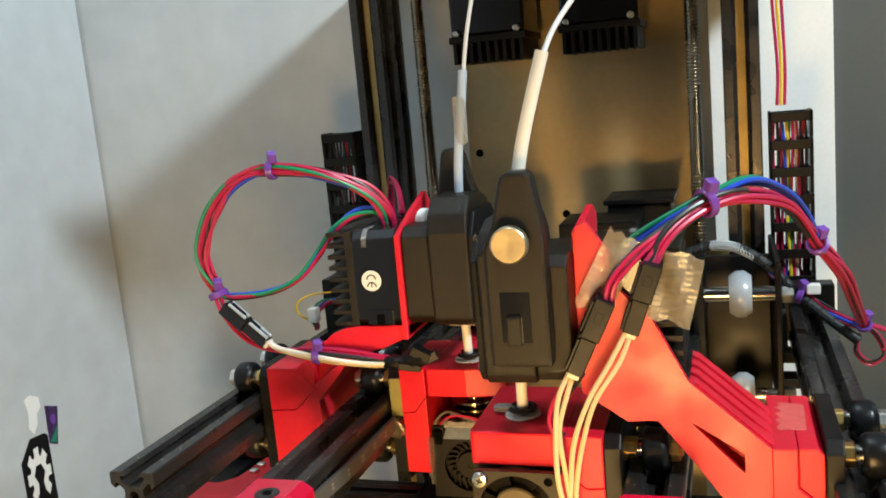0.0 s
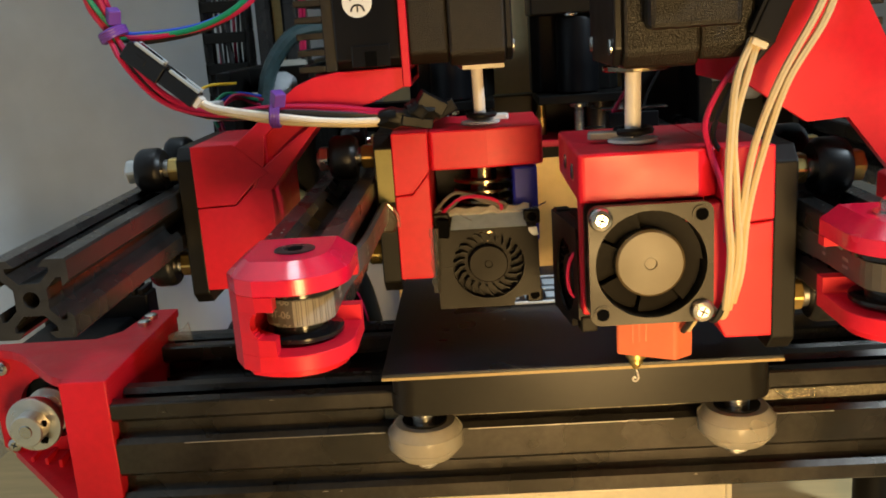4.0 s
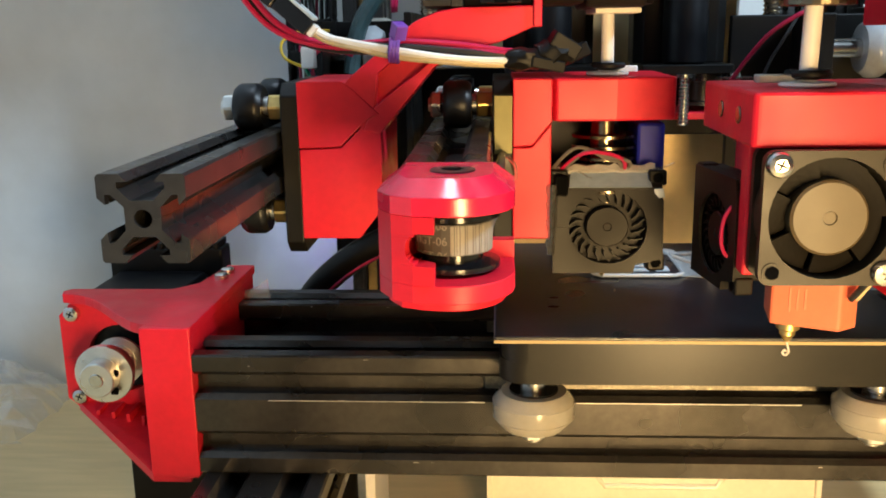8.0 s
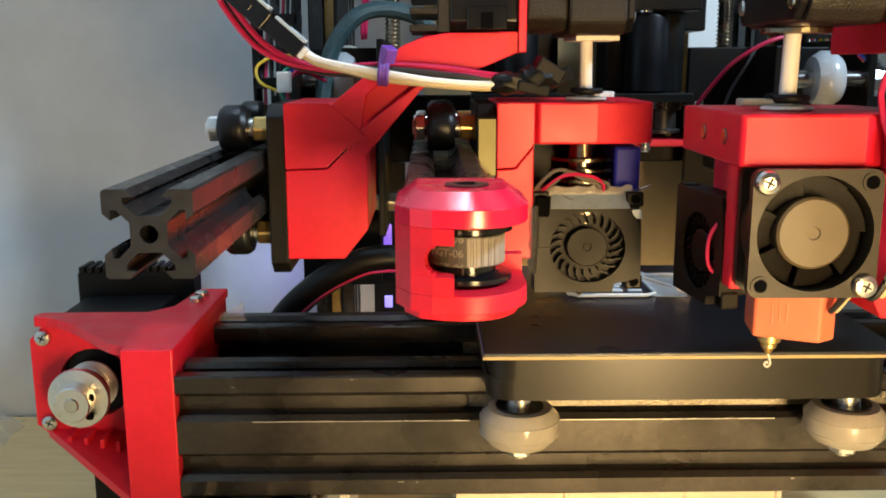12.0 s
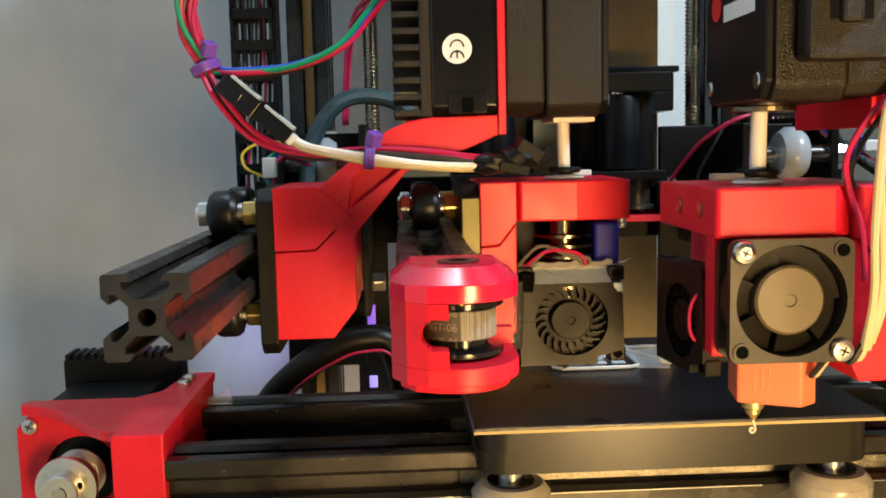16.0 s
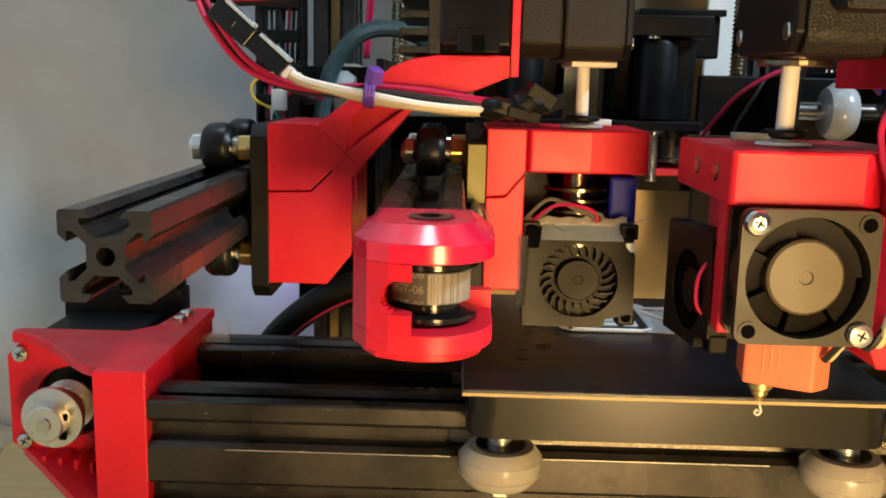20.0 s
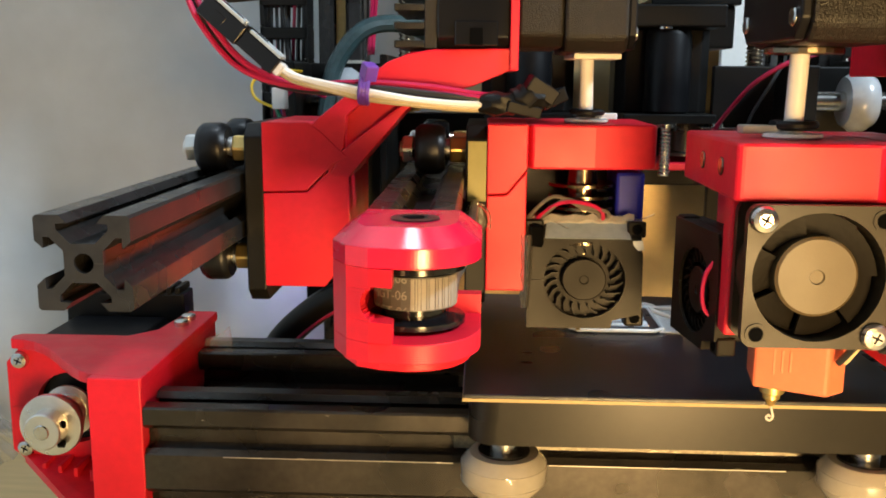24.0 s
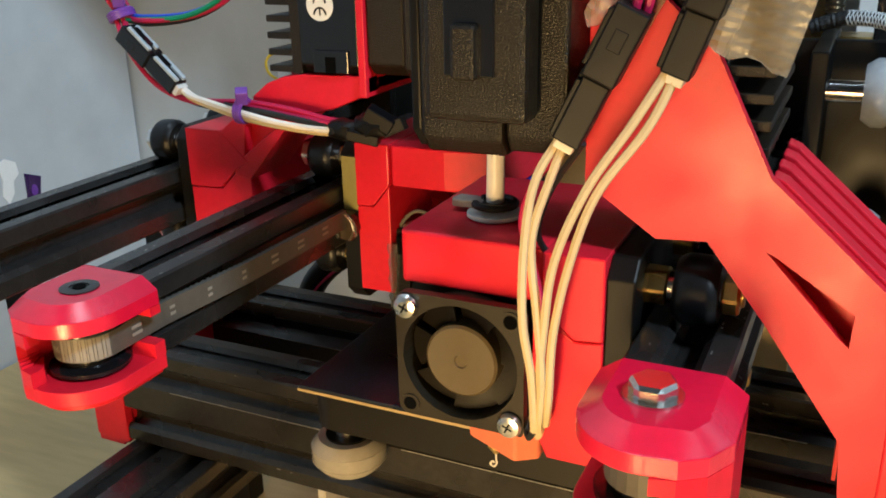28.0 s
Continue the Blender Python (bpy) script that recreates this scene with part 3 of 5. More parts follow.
part("set_screw", cyl(bmesh.new(), (17.6, 57.0), 1.2, -33.4, -31.7, "x", 12), DARKHOLE, p)
part("set_screw", cyl(bmesh.new(), (18.4, 50.2), 1.2, -34.4, -32.6, "x", 12), DARKHOLE, p)
part("belt_loop", ribbon(bmesh.new(), [(-6, 20), (-6, 34)], (49, 61), 1.2, 1), BELT, t)
t = thing("cable_chain_stub", (-40, 95, DESK), "black ribbed cable guide behind the motor", "cable guide")
bm = box(bmesh.new(), -60, -14, 84, 96, DESK, 84, 0.8)
for k in range(14):
    box(bm, -59 + k * 3.2, -57.1 + k * 3.2, 83.6, 96.4, 84, 86.4, 0.25)
part("body", bm, MATT, t)

# ---- bed ----
BX = 95.0
t = thing("print_bed", (BX + 60, 38, 68), "black square print bed with a tan edge on a wheeled carriage", "print bed")
part("build_plate", box(bmesh.new(), BX, BX + 122, -19, 97, 81.6, 83.2, 0.4), BEDTOP, t, "black build plate with a tan edge")
part("plate_edge", box(bmesh.new(), BX - 0.15, BX + 122.15, -19.15, 97.1, 81.2, 82.1), TAN, t, "thin tan edge of the build plate")


def round_rect(x0, x1, y0, y1, r):
    pts = []
    for cx, cy, a0 in ((x1 - r, y1 - r, 0), (x0 + r, y1 - r, 90), (x0 + r, y0 + r, 180), (x1 - r, y0 + r, 270)):
        pts += [(cx + r * math.cos(radians(a0 + k * 15)), cy + r * math.sin(radians(a0 + k * 15))) for k in range(7)]
    return pts


part("heater_tray", prism(bmesh.new(), round_rect(BX + 2, BX + 120, -17.2, 92, 8), "z", 74.4, 81.2, 0.0, 2, True), TRAY, t)
part("carriage_plate", prism(bmesh.new(), round_rect(BX + 1.4, BX + 120.6, -16.4, 88, 8), "z", 67.8, 74.2, 0.0, 2, True), TRAY, t)
for wx in (BX + 11.5, BX + 110.5):
    for wy, s in ((-9.9, 1), (84.9, -1)):
        w = part("wheel", lathe(bmesh.new(), [(5, 52.6), (9.6, 52.6), (11.7, 55.2), (12, 56.2), (12, 60.2), (11.7, 61.2), (9.6, 63.6), (5, 63.6)], (wx, wy), "z", 40), MILKY, t, "milky plastic grooved wheel")
        for z in (55.9, 60.4):
            part("moulding_line", lathe(bmesh.new(), [(11.6, z - 0.25), (12.12, z - 0.1), (12.12, z + 0.1), (11.6, z + 0.25)], (wx, wy), "z", 40), MILKY, w)
        bm = cyl(bmesh.new(), (wx, wy), 7.2, 63.5, 64.3, "z", 28)
        cyl(bm, (wx, wy), 7.2, 51.9, 52.7, "z", 28)
        part("bearing_seal", bm, GLOSSY, w)
        part("axle", cyl(bmesh.new(), (wx, wy), 4.0, 64.2, 67.9, "z", 20, 0.2), STEEL, w, "bright steel spacer")
        bm = hex_head(bmesh.new(), (wx, wy), 4.4, 48.6, 52.0, "z", 0.5)
        cyl(bm, (wx, wy), 2.4, 47.4, 48.6, "z", 14, 0.4)
        part("lock_nut", bm, ALU, w)
# printed plate left lying on the bed, and loose curls
t = thing("printed_plate", (146, 58, 83.2), "small dark printed plate with pale raised marks, on the bed", "printed part")
part("base", prism(bmesh.new(), [(132, 43), (157, 43), (160, 46), (160, 73), (157, 76), (132, 76), (129, 73), (129, 46)], "z", 83.2, 84.2, 0.3), BEDTOP, t)
bm = bmesh.new()
loop = [(132, 43), (157, 43), (160, 46), (160, 73), (157, 76), (132, 76), (129, 73), (129, 46), (132, 43)]
tube(bm, [(x, y, 84.3) for x, y in loop], 0.7, 6, 1)
part("rim", bm, PALEGREY, t, "pale raised rim")
for k, (x0, x1, y0, y1) in enumerate(((134, 141, 48, 51), (143, 149, 48, 51), (151, 156, 48, 54), (134, 138, 54, 60), (140, 149, 54, 57), (140, 143, 58, 66), (145, 156, 58, 61), (134, 138, 63, 71), (146, 149, 63, 71), (151, 156, 64, 71))):
    part("raised_mark", box(bmesh.new(), x0, x1, y0, y1, 84.2, 84.9, 0.15), PALEGREY, t)
t = thing("plastic_scrap", (172, 62, 83.2), "film scrap with window reflection in its colour and curled white strands", "plastic scrap")
part("film", prism(bmesh.new(), [(163, 45), (176, 43), (181, 62), (178, 82), (166, 80), (162, 60)], "z", 83.3, 83.6), PALEGREY, t)
for pts in (((164, 76), (170, 74), (178, 75), (182, 72)), ((166, 72), (171, 62), (175, 54), (177, 48)), ((163, 74), (162, 78), (165, 80), (168, 77))):
    part("strand", tube(bmesh.new(), [(x, y, 84.2) for x, y in pts], 0.7, 6, 5), WHITE, t)
part("strand", tube(bmesh.new(), [(180, 49, 84.0), (176, 46, 84.6), (173, 45, 86), (174, 47, 88), (177, 48, 87.4), (177, 47, 85.6)], 0.6, 6, 5), WHITE, t)

t.location.x -= 5 * MM

solo("film_scrap", prism(bmesh.new(), [(0, 70), (10, 70), (9, 77.5), (6.5, 75), (3, 73.4), (0.5, 72.5)], "y", 63, 64.2, 0.2), FILM, (4, 64, 70), "small clear film scrap standing on the rail end", "plastic scrap")

# ---- metal box on the desk, seen under the rail ----
t = thing("metal_box", (165, 150, DESK), "bright metal case with a pressed handle, under the printer", "metal case")
part("body", box(bmesh.new(), 91, 239, 114, 200, DESK, 6, 1.2), TIN, t)
for x in (91, 236.5):
    part("edge_flange", box(bmesh.new(), x, x + 2.5, 111.5, 114, DESK, 6, 0.3), TIN, t)
part("pressed_rim", tube(bmesh.new(), [(141, 113.8, -8), (141, 113.4, -29), (144, 113.4, -33), (193, 113.4, -33), (196, 113.4, -29), (196, 113.8, -8)], 1.3, 8, 1), TIN, t)
solo("cream_block", box(bmesh.new(), 44, 48, 60, 100, DESK, 8, 0.5), PTFE, (46, 80, DESK), "cream plastic upright on the desk", "block")
t = thing("plastic_bag", (-215, 240, DESK), "crumpled clear plastic bag on the desk", "plastic bag")
bm = bmesh.new()
rng = random.Random(9)
n = 14
grid = [[bm.verts.new((-262 + 6.5 * i + rng.uniform(-3, 3), 200 + 6.5 * j + rng.uniform(-3, 3), DESK + 2 + (30 * math.sin(math.pi * i / (n - 1)) * math.sin(math.pi * j / (n - 1)) + rng.uniform(0, 7)) * (0 < i < n - 1) * (0 < j < n - 1))) for j in range(n)] for i in range(n)]
for i in range(n - 1):
    for j in range(n - 1):
        bm.faces.new((grid[i][j], grid[i + 1][j], grid[i + 1][j + 1], grid[i][j + 1]))
part("film", bm, FILM, t)


# ---- tool heads ----
def carriage_plate(x0, x1, y0, mat=MATT):
    return prism(bmesh.new(), [(y0 + 4, 99), (y0 + 48, 99), (y0 + 52, 103), (y0 + 52, 148.5), (y0 + 48, 152.5), (y0 + 4, 152.5), (y0, 148.5), (y0, 103)], "x", x0, x1, 0.5)


# carriage of the left extruder, on the outer beam
t = thing("extruder_carriage", (45, 38, 99), "red printed carriage with a slotted arm, on black wheels", "printer carriage", "extruder carriages")
part("wheel_plate", carriage_plate(29.5, 35.2, 13.5), MATT, t, "black rounded wheel plate")
for wy in (24, 55):
    mini_wheel(t, 18.0, wy, 144.6, 1)
    mini_wheel(t, 18.0, wy, 111.4, 1)
bm = prism(bmesh.new(), [(35.2, 153), (49, 153), (52, 151), (60.5, 143), (56, 141), (48, 133.2), (35.2, 132.8)], "y", 12, 58, 0.4)
prism(bm, [(35.2, 132.4), (48.2, 132.8), (56.2, 140.6), (60.5, 142.6), (60.5, 114), (53, 104.5), (35.2, 104.5)], "y", 12.4, 58, 0.4)
part("body", bm, RED, t)
top = [(48, 150.5), (52, 154.5), (67, 166.5), (72, 170.2), (78, 172.6), (85, 173.8), (108.8, 174.2)]
bm = prism(bmesh.new(), [(48, 150.5), (52, 154.5), (67, 166.5), (71, 164), (60, 155), (59.2, 146), (55, 138)], "y", 12.2, 34, 0.4)
prism(bm, [(55, 138), (58.5, 145), (77.5, 159.5), (84, 161.8), (77, 156.6), (60.3, 137)], "y", 12.2, 34, 0.4)
prism(bm, [(55, 138), (59.2, 146), (60, 155), (71, 164), (80, 170), (84, 161.8), (77, 156.6), (60.3, 137)], "y", 16.5, 30)
part("arm", bm, RED, t, "red slanted arm with a sunk slot")
bm = prism(bmesh.new(), [(66, 165.5), (72, 170.2), (78, 172.6), (85, 173.8), (108.8, 174.2), (108.8, 169.0), (96, 163.6), (77.5, 159)], "y", 9.6, 15.6, 0.4)
box(bm, 78, 108.8, 15, 52, 169.5, 173.4, 0.3)
part("cradle", bm, RED, t, "red curved cradle under the motor")
bm = prism(bmesh.new(), [(8.2, 168.0), (56, 168.0), (56, 222), (50, 228), (30, 222), (8.2, 214)], "x", 106.4, 108.8, 0.3)
part("motor_plate", bm, RED, t)

# left extruder
def extruder(place, shift, label):
    """Motor, gearbox and drive body along x, built with the drive body at +x; flip turns it half round."""
    def P(x, y, z):
        return place(x, y, z)

    def tr(bm):
        for v in bm.verts:
            v.co = P(*v.co)
        return bm

    def tm(bm):
        for v in bm.verts:
            v.co = P(v.co.x, v.co.y - shift, v.co.z)
        return bm

    t = thing("extruder", P(105, 30, 173), label, "extruder", "extruders")
    bm = bmesh.new()
    prism(bm, [(9, 177), (13, 173.6), (47, 173.6), (51, 177), (51, 213), (47, 216.6), (13, 216.6), (9, 213)], "x", 86, 106.2, 0.5)
    motor = part("motor", tm(bm), GLOSSY, t, "black stepper motor with a round pale label")
    sink = part("heat_sink", tm(box(bmesh.new(), 82.5, 86, 9.5, 50.5, 174, 216, 0.3)), TEXTURED, t, "black finned heat sink")
    for k in range(9):
        z = 174.2 + k * 5.0
        part("fin", tm(box(bmesh.new(), 74, 82.5, 9.5, 50.5, z, z + 2.0, 0.3)), TEXTURED, sink)
    s = part("label_disc", tm(cyl(bmesh.new(), (94.0, 194.5), 4.6, 8.86, 8.98, "y", 32)), LABEL, motor, "round pale label")
    bm = bmesh.new()
    for zc in (0.55, -2.75):
        for k in range(10):
            a0, a1 = radians(180 * k / 10), radians(180 * (k + 1) / 10)
            pts = [(94.0 + r * math.cos(a), 194.5 + zc + r * math.sin(a)) for r, a in ((1.75, a0), (2.3, a0), (2.3, a1), (1.75, a1))]
            prism(bm, pts, "y", 8.78, 8.87)
    box(bm, 93.75, 94.25, 8.78, 8.87, 191.6, 193.8)
    part("label_mark", tm(bm), BLACK, s)
    part("edge_strip", tm(prism(bmesh.new(), [(8.7, 209.5), (8.7, 213.4), (13.0, 217.0), (20, 217.0), (20, 216.7), (13.1, 216.7), (9.0, 213.2), (9.0, 209.5)], "x", 91, 93.2)), FILM, motor, "strip of clear tape over the motor edge")
    plug = part("socket", tm(box(bmesh.new(), 91.0, 103.0, 8.2, 9.1, 174.8, 181.5, 0.3)), GLOSSY, motor, "flat dark plug socket")
    part("socket_slot", tm(box(bmesh.new(), 95.2, 98.8, 8.05, 8.3, 174.9, 179.6)), DARKHOLE, plug)
    for y, z in ((12.5, 177.5), (12.5, 212.5)):
        part("screw", tm(cyl(bmesh.new(), (y, z), 1.8, 84.0, 86.0, "x", 12, 0.2)), STEEL, motor)
    bm = prism(bmesh.new(), [(9.5, 178), (13, 174.4), (48, 174.4), (50, 178), (50, 214), (46, 217), (14, 217), (9.5, 213)], "x", 108.9, 121.2, 0.8)
    part("gearbox", tr(bm), TEXTURED, t, "dark textured gearbox")
    bm = prism(bmesh.new(), [(8.5, 177), (12, 173.2), (48, 173.2), (51, 177), (51, 219), (46, 225), (36, 228.5), (18, 228.5), (11, 222), (8.5, 214)], "x", 121.4, 139.0, 1.0)
    body = part("drive_body", tr(bm), TEXTURED, t, "dark textured drive body")
    bm = prism(bmesh.new(), [(9.2, 178), (13, 174), (47, 174), (50.4, 178), (50.4, 216), (44, 222), (16, 222), (9.2, 213)], "x", 139.0, 141.2, 0.5)
    cover = part("front_cover", tr(bm), BLACK, t, "black cover with a pale maker's mark")
    for y, z in ((13.5, 178.5), (46.5, 178.5), (13.5, 211)):
        part("screw", tr(cyl(bmesh.new(), (y, z), 2.0, 141.0, 141.9, "x", 14, 0.3)), STEEL, cover)
    bm = bmesh.new()
    prism(bm, ring(3.6, 24, (17.5, 199.5)), "x", 141.2, 141.35)
    prism(bm, [(23, 201.5), (44, 201.5), (44, 204.6), (23, 204.6)], "x", 141.2, 141.35)
    part("mark_shape", tr(bm), LOGO, cover, "plain red maker's mark")
    bm = bmesh.new()
    prism(bm, [(23, 195), (44, 195), (44, 199.2), (23, 199.2)], "x", 141.2, 141.35)
    part("mark_bar", tr(bm), LABEL, cover, "pale bar of lettering")
    # lever and thumb screw on the far side from the motor's label
    lever = [(114, 190), (114, 182), (134.5, 182), (134.5, 222), (131, 230), (127.5, 244.5), (125.5, 246.5), (118.5, 246.5), (117, 244.5), (114.5, 230), (114, 222)]
    bm = prism(bmesh.new(), lever, "y", 51, 58.5, 1.4)
    lv = part("lever", tr(bm), TEXTURED, t, "tapered dark release lever")
    bm = box(bmesh.new(), 120, 130, 57.5, 58.9, 190.5, 207.5, 0.3)
    part("lever_window", tr(bm), GLOSSY, lv)
    part("lever_tab", tr(box(bmesh.new(), 123, 128, 58, 61, 190, 200, 0.8)), TEXTURED, lv)
    bm = lathe(bmesh.new(), [(2, 58), (3, 58.4), (3, 60.5), (5.6, 60.8), (6.0, 61.4), (6.0, 64.4), (5.5, 65.0), (4.8, 65.0), (0.5, 64.8)], (124.2, 224), "y", 36)
    part("thumb_screw", tr(bm), DULLBRASS, lv, "dull brass thumb screw")
    return t


extruder(lambda x, y, z: Vector((x, y, z)), 0.0, "black geared extruder with a finned motor and round pale label")
extruder(lambda x, y, z: Vector((302.0 - x, -14.0 - y, z)), 14.6, "black geared extruder with a tapered lever and brass thumb screw")


BLUISH = material("bluish_tubing", (0.55, 0.63, 0.72), 0.35, bump=0.02, vary=0.05, transmission=0.3)
CREAMTUBE = material("cream_tubing", (0.76, 0.70, 0.60), 0.4, bump=0.02, vary=0.05)


def filament_tube(pts, r, mat, name, label):
    return solo(name, tube(bmesh.new(), pts, r, 12, 8), mat, pts[0], label, "tube", "filament tubes")


for c, r in (((131, 26.5), 8.0), ((170, -40), 8.5)):
    bm = prism(bmesh.new(), [(c[0] - 6, c[1] - 9), (c[0] + 7.5, c[1] - 9), (c[0] + 7.5, c[1] + 7), (c[0] - 7.5, c[1] + 7)] if c[1] > 0 else ring(r, 28, c), "z", 171.6, 173.15, 0.3)
    solo("tube_plate", bm, CREAMTUBE if c[1] > 0 else DARKMETAL, (*c, 171.2), "thin plate under the extruder where the tube leaves it", "plate")
filament_tube([(130.0, 26.5, 153.0), (129.8, 26.5, 165), (129.6, 26.5, 175)], 2.0, PTFE, "guide_tube", "short white tube between extruder and hot end")
filament_tube([(169.0, -40, 153.0), (169.2, -40, 165), (169.4, -40, 176)], 2.1, PTFE, "guide_tube", "short white tube between extruder and hot end")
filament_tube([(129.5, 34, 226), (130.5, 35.5, 245), (133.5, 37, 268), (135, 38, 281)], 2.0, BLUISH, "feed_tube", "pale bluish translucent feed tube rising from the extruder")
filament_tube([(135, 38, 279), (137.5, 39, 295), (141, 41, 312), (147, 45, 340), (156, 50, 375)], 0.9, PTFE, "filament", "thin white filament above the feed tube")
filament_tube([(178.5, -62, 243), (180.5, -60, 254), (184, -59, 267), (188.8, -58, 283)], 2.2, CREAMTUBE, "feed_tube", "cream feed tube rising from the lever")
filament_tube([(188.6, -58, 281), (192, -52, 290), (198, -44, 300), (212, -28, 322), (232, -6, 350)], 0.9, PTFE, "filament", "thin white filament above the feed tube")
solo("tube_joiner", lathe(bmesh.new(), [(2.2, 249), (2.9, 250), (3.1, 268), (2.4, 270)], (132.2, 36.6), "z", 16), TAPE, (132, 36, 249), "clear joint sleeve on the feed tube", "tube joint")


GREYTAB = material("worn_grey_plastic", (0.30, 0.28, 0.25), 0.45, bump=0.2, vary=0.25)


def washer(c, z):
    return lathe(bmesh.new(), [(5.9, z), (6.6, z + 0.5), (6.4, z + 1.2), (3.4, z + 1.4)], c, "z", 24)


def collet_clip(parent, c, z, x0, x1, mat=WHITE, label="white plastic tab under the tube"):
    """A white tab beside the tube and a black clip round it."""
    part("tab", prism(bmesh.new(), [(x0, c[1] + 0.5), (x1, c[1] + 0.2), (x1 + 0.6, c[1] + 2), (x1 - 0.4, c[1] + 5), (x0, c[1] + 5.4), (x0 - 0.6, c[1] + 2)], "z", z, z + 1.9, 0.35), mat, parent, label)
    arc = [(c[0] + 4.6 * math.cos(a), c[1] + 4.6 * math.sin(a), z + 2.2) for a in [radians(v) for v in range(-150, 151, 30)]]
    part("clip", tube(bmesh.new(), arc, 1.0, 7, 2), BLACK, parent, "black clip round the tube")


# left hot end carriage
t = thing("hotend_carriage", (120, 38, 99), "red printed hot end carriage on black wheels", "printer carriage", "hot end carriages")
part("wheel_plate", carriage_plate(94.4, 100.6, 14.5), MATT, t, "dark rounded wheel plate")
part("edge_strip", box(bmesh.new(), 95.0, 100.4, 14.1, 14.6, 130.5, 148, 0.1), OLIVE, t, "olive strip on the upper part of the plate edge")
bm = prism(bmesh.new(), [(95.5, 121.5), (99.5, 121), (101.5, 125), (100, 130), (96.5, 131), (94.5, 127)], "y", 9.5, 14.4, 0.8)
part("belt_clip", bm, CLIP, t, "brown plastic belt clip")
part("clip_tie", tube(bmesh.new(), [(95, 9.8, 122), (94.2, 8.6, 126), (97, 8.4, 131), (101, 9.2, 128), (101.5, 10, 123)], 0.5, 6), GLUE, t)
for wy in (25, 56):
    mini_wheel(t, 83.5, wy, 144.8, 1)
    mini_wheel(t, 83.5, wy, 111.2, 1)
bm = bmesh.new()
prism(bm, [(112.6, 15.2), (113.6, 13.2), (131.5, 12.9), (148.6, 15.6), (149.6, 16.6), (149.6, 58), (112.6, 58)], "z", 140.2, 153.0, 0.6)
part("top_block", bm, RED, t)
bm = prism(bmesh.new(), [(100.6, 153.0), (112.4, 153.0), (112.4, 140.2), (106.5, 133.0), (100.6, 132.6)], "y", 13, 58, 0.4)
prism(bm, [(100.6, 132.3), (106.4, 132.6), (112.2, 139.6), (112.2, 104.0), (100.6, 104.0)], "y", 13.4, 58, 0.4)
part("column", bm, RED, t)
# Wall is coloured black to give the cavity's shade.
bm = box(bmesh.new(), 112.4, 148, 50, 58, 106, 140.2, 0.5)
part("back_wall", bm, BLACK, t, "back wall blackened as the shaded cavity behind the heat sink")
part("tube_washer", washer((130, 26.5), 153.0), PTFE, t, "white washer round the tube")
collet_clip(t, (130, 26.5), 154.0, 128, 139)
part("tube_collet", cyl(bmesh.new(), (130, 26.5), 3.0, 154.8, 156.6, "z", 16, 0.3), BLACK, t)
bm = bmesh.new()
prof = [(2.1, 108)]
for k in range(8):
    z = 110 + k * 3.4
    prof += [(4.6, z), (10.4, z + 0.1), (10.4, z + 1.0), (4.6, z + 1.1)]
prof += [(4.2, 140)]
lathe(bm, prof, (130, 30), "z", 28)
part("heat_sink", bm, DARKMETAL, t, "finned dark metal heat sink")
part("fan_duct", box(bmesh.new(), 139.5, 148.0, 24, 46, 112, 138.5, 1.0), BLUE, t, "blue plastic duct")
part("heater_block", box(bmesh.new(), 121, 139, 24, 40, 95, 105, 0.5), SOCK, t)
part("nozzle", lathe(bmesh.new(), [(3.2, 95), (3.4, 93), (2.6, 91.5), (0.5, 88.4)], (130, 28), "z", 12), BRASS, t)
for k, (mat, dx) in enumerate(((W_RED, 0.0), (GREYWIRE, 1.6), (GREYWIRE, -1.5))):
    part("fan_wire", tube(bmesh.new(), [(113, 30 - k, 118 + k * 2), (115 + dx, 20 - k, 124 + k), (122 + dx, 16.5, 130 + k), (130, 16 + k, 130 - k), (135 + dx, 18, 127), (134, 22, 121 + k), (128, 24, 119)], 0.6, 6), mat, t)


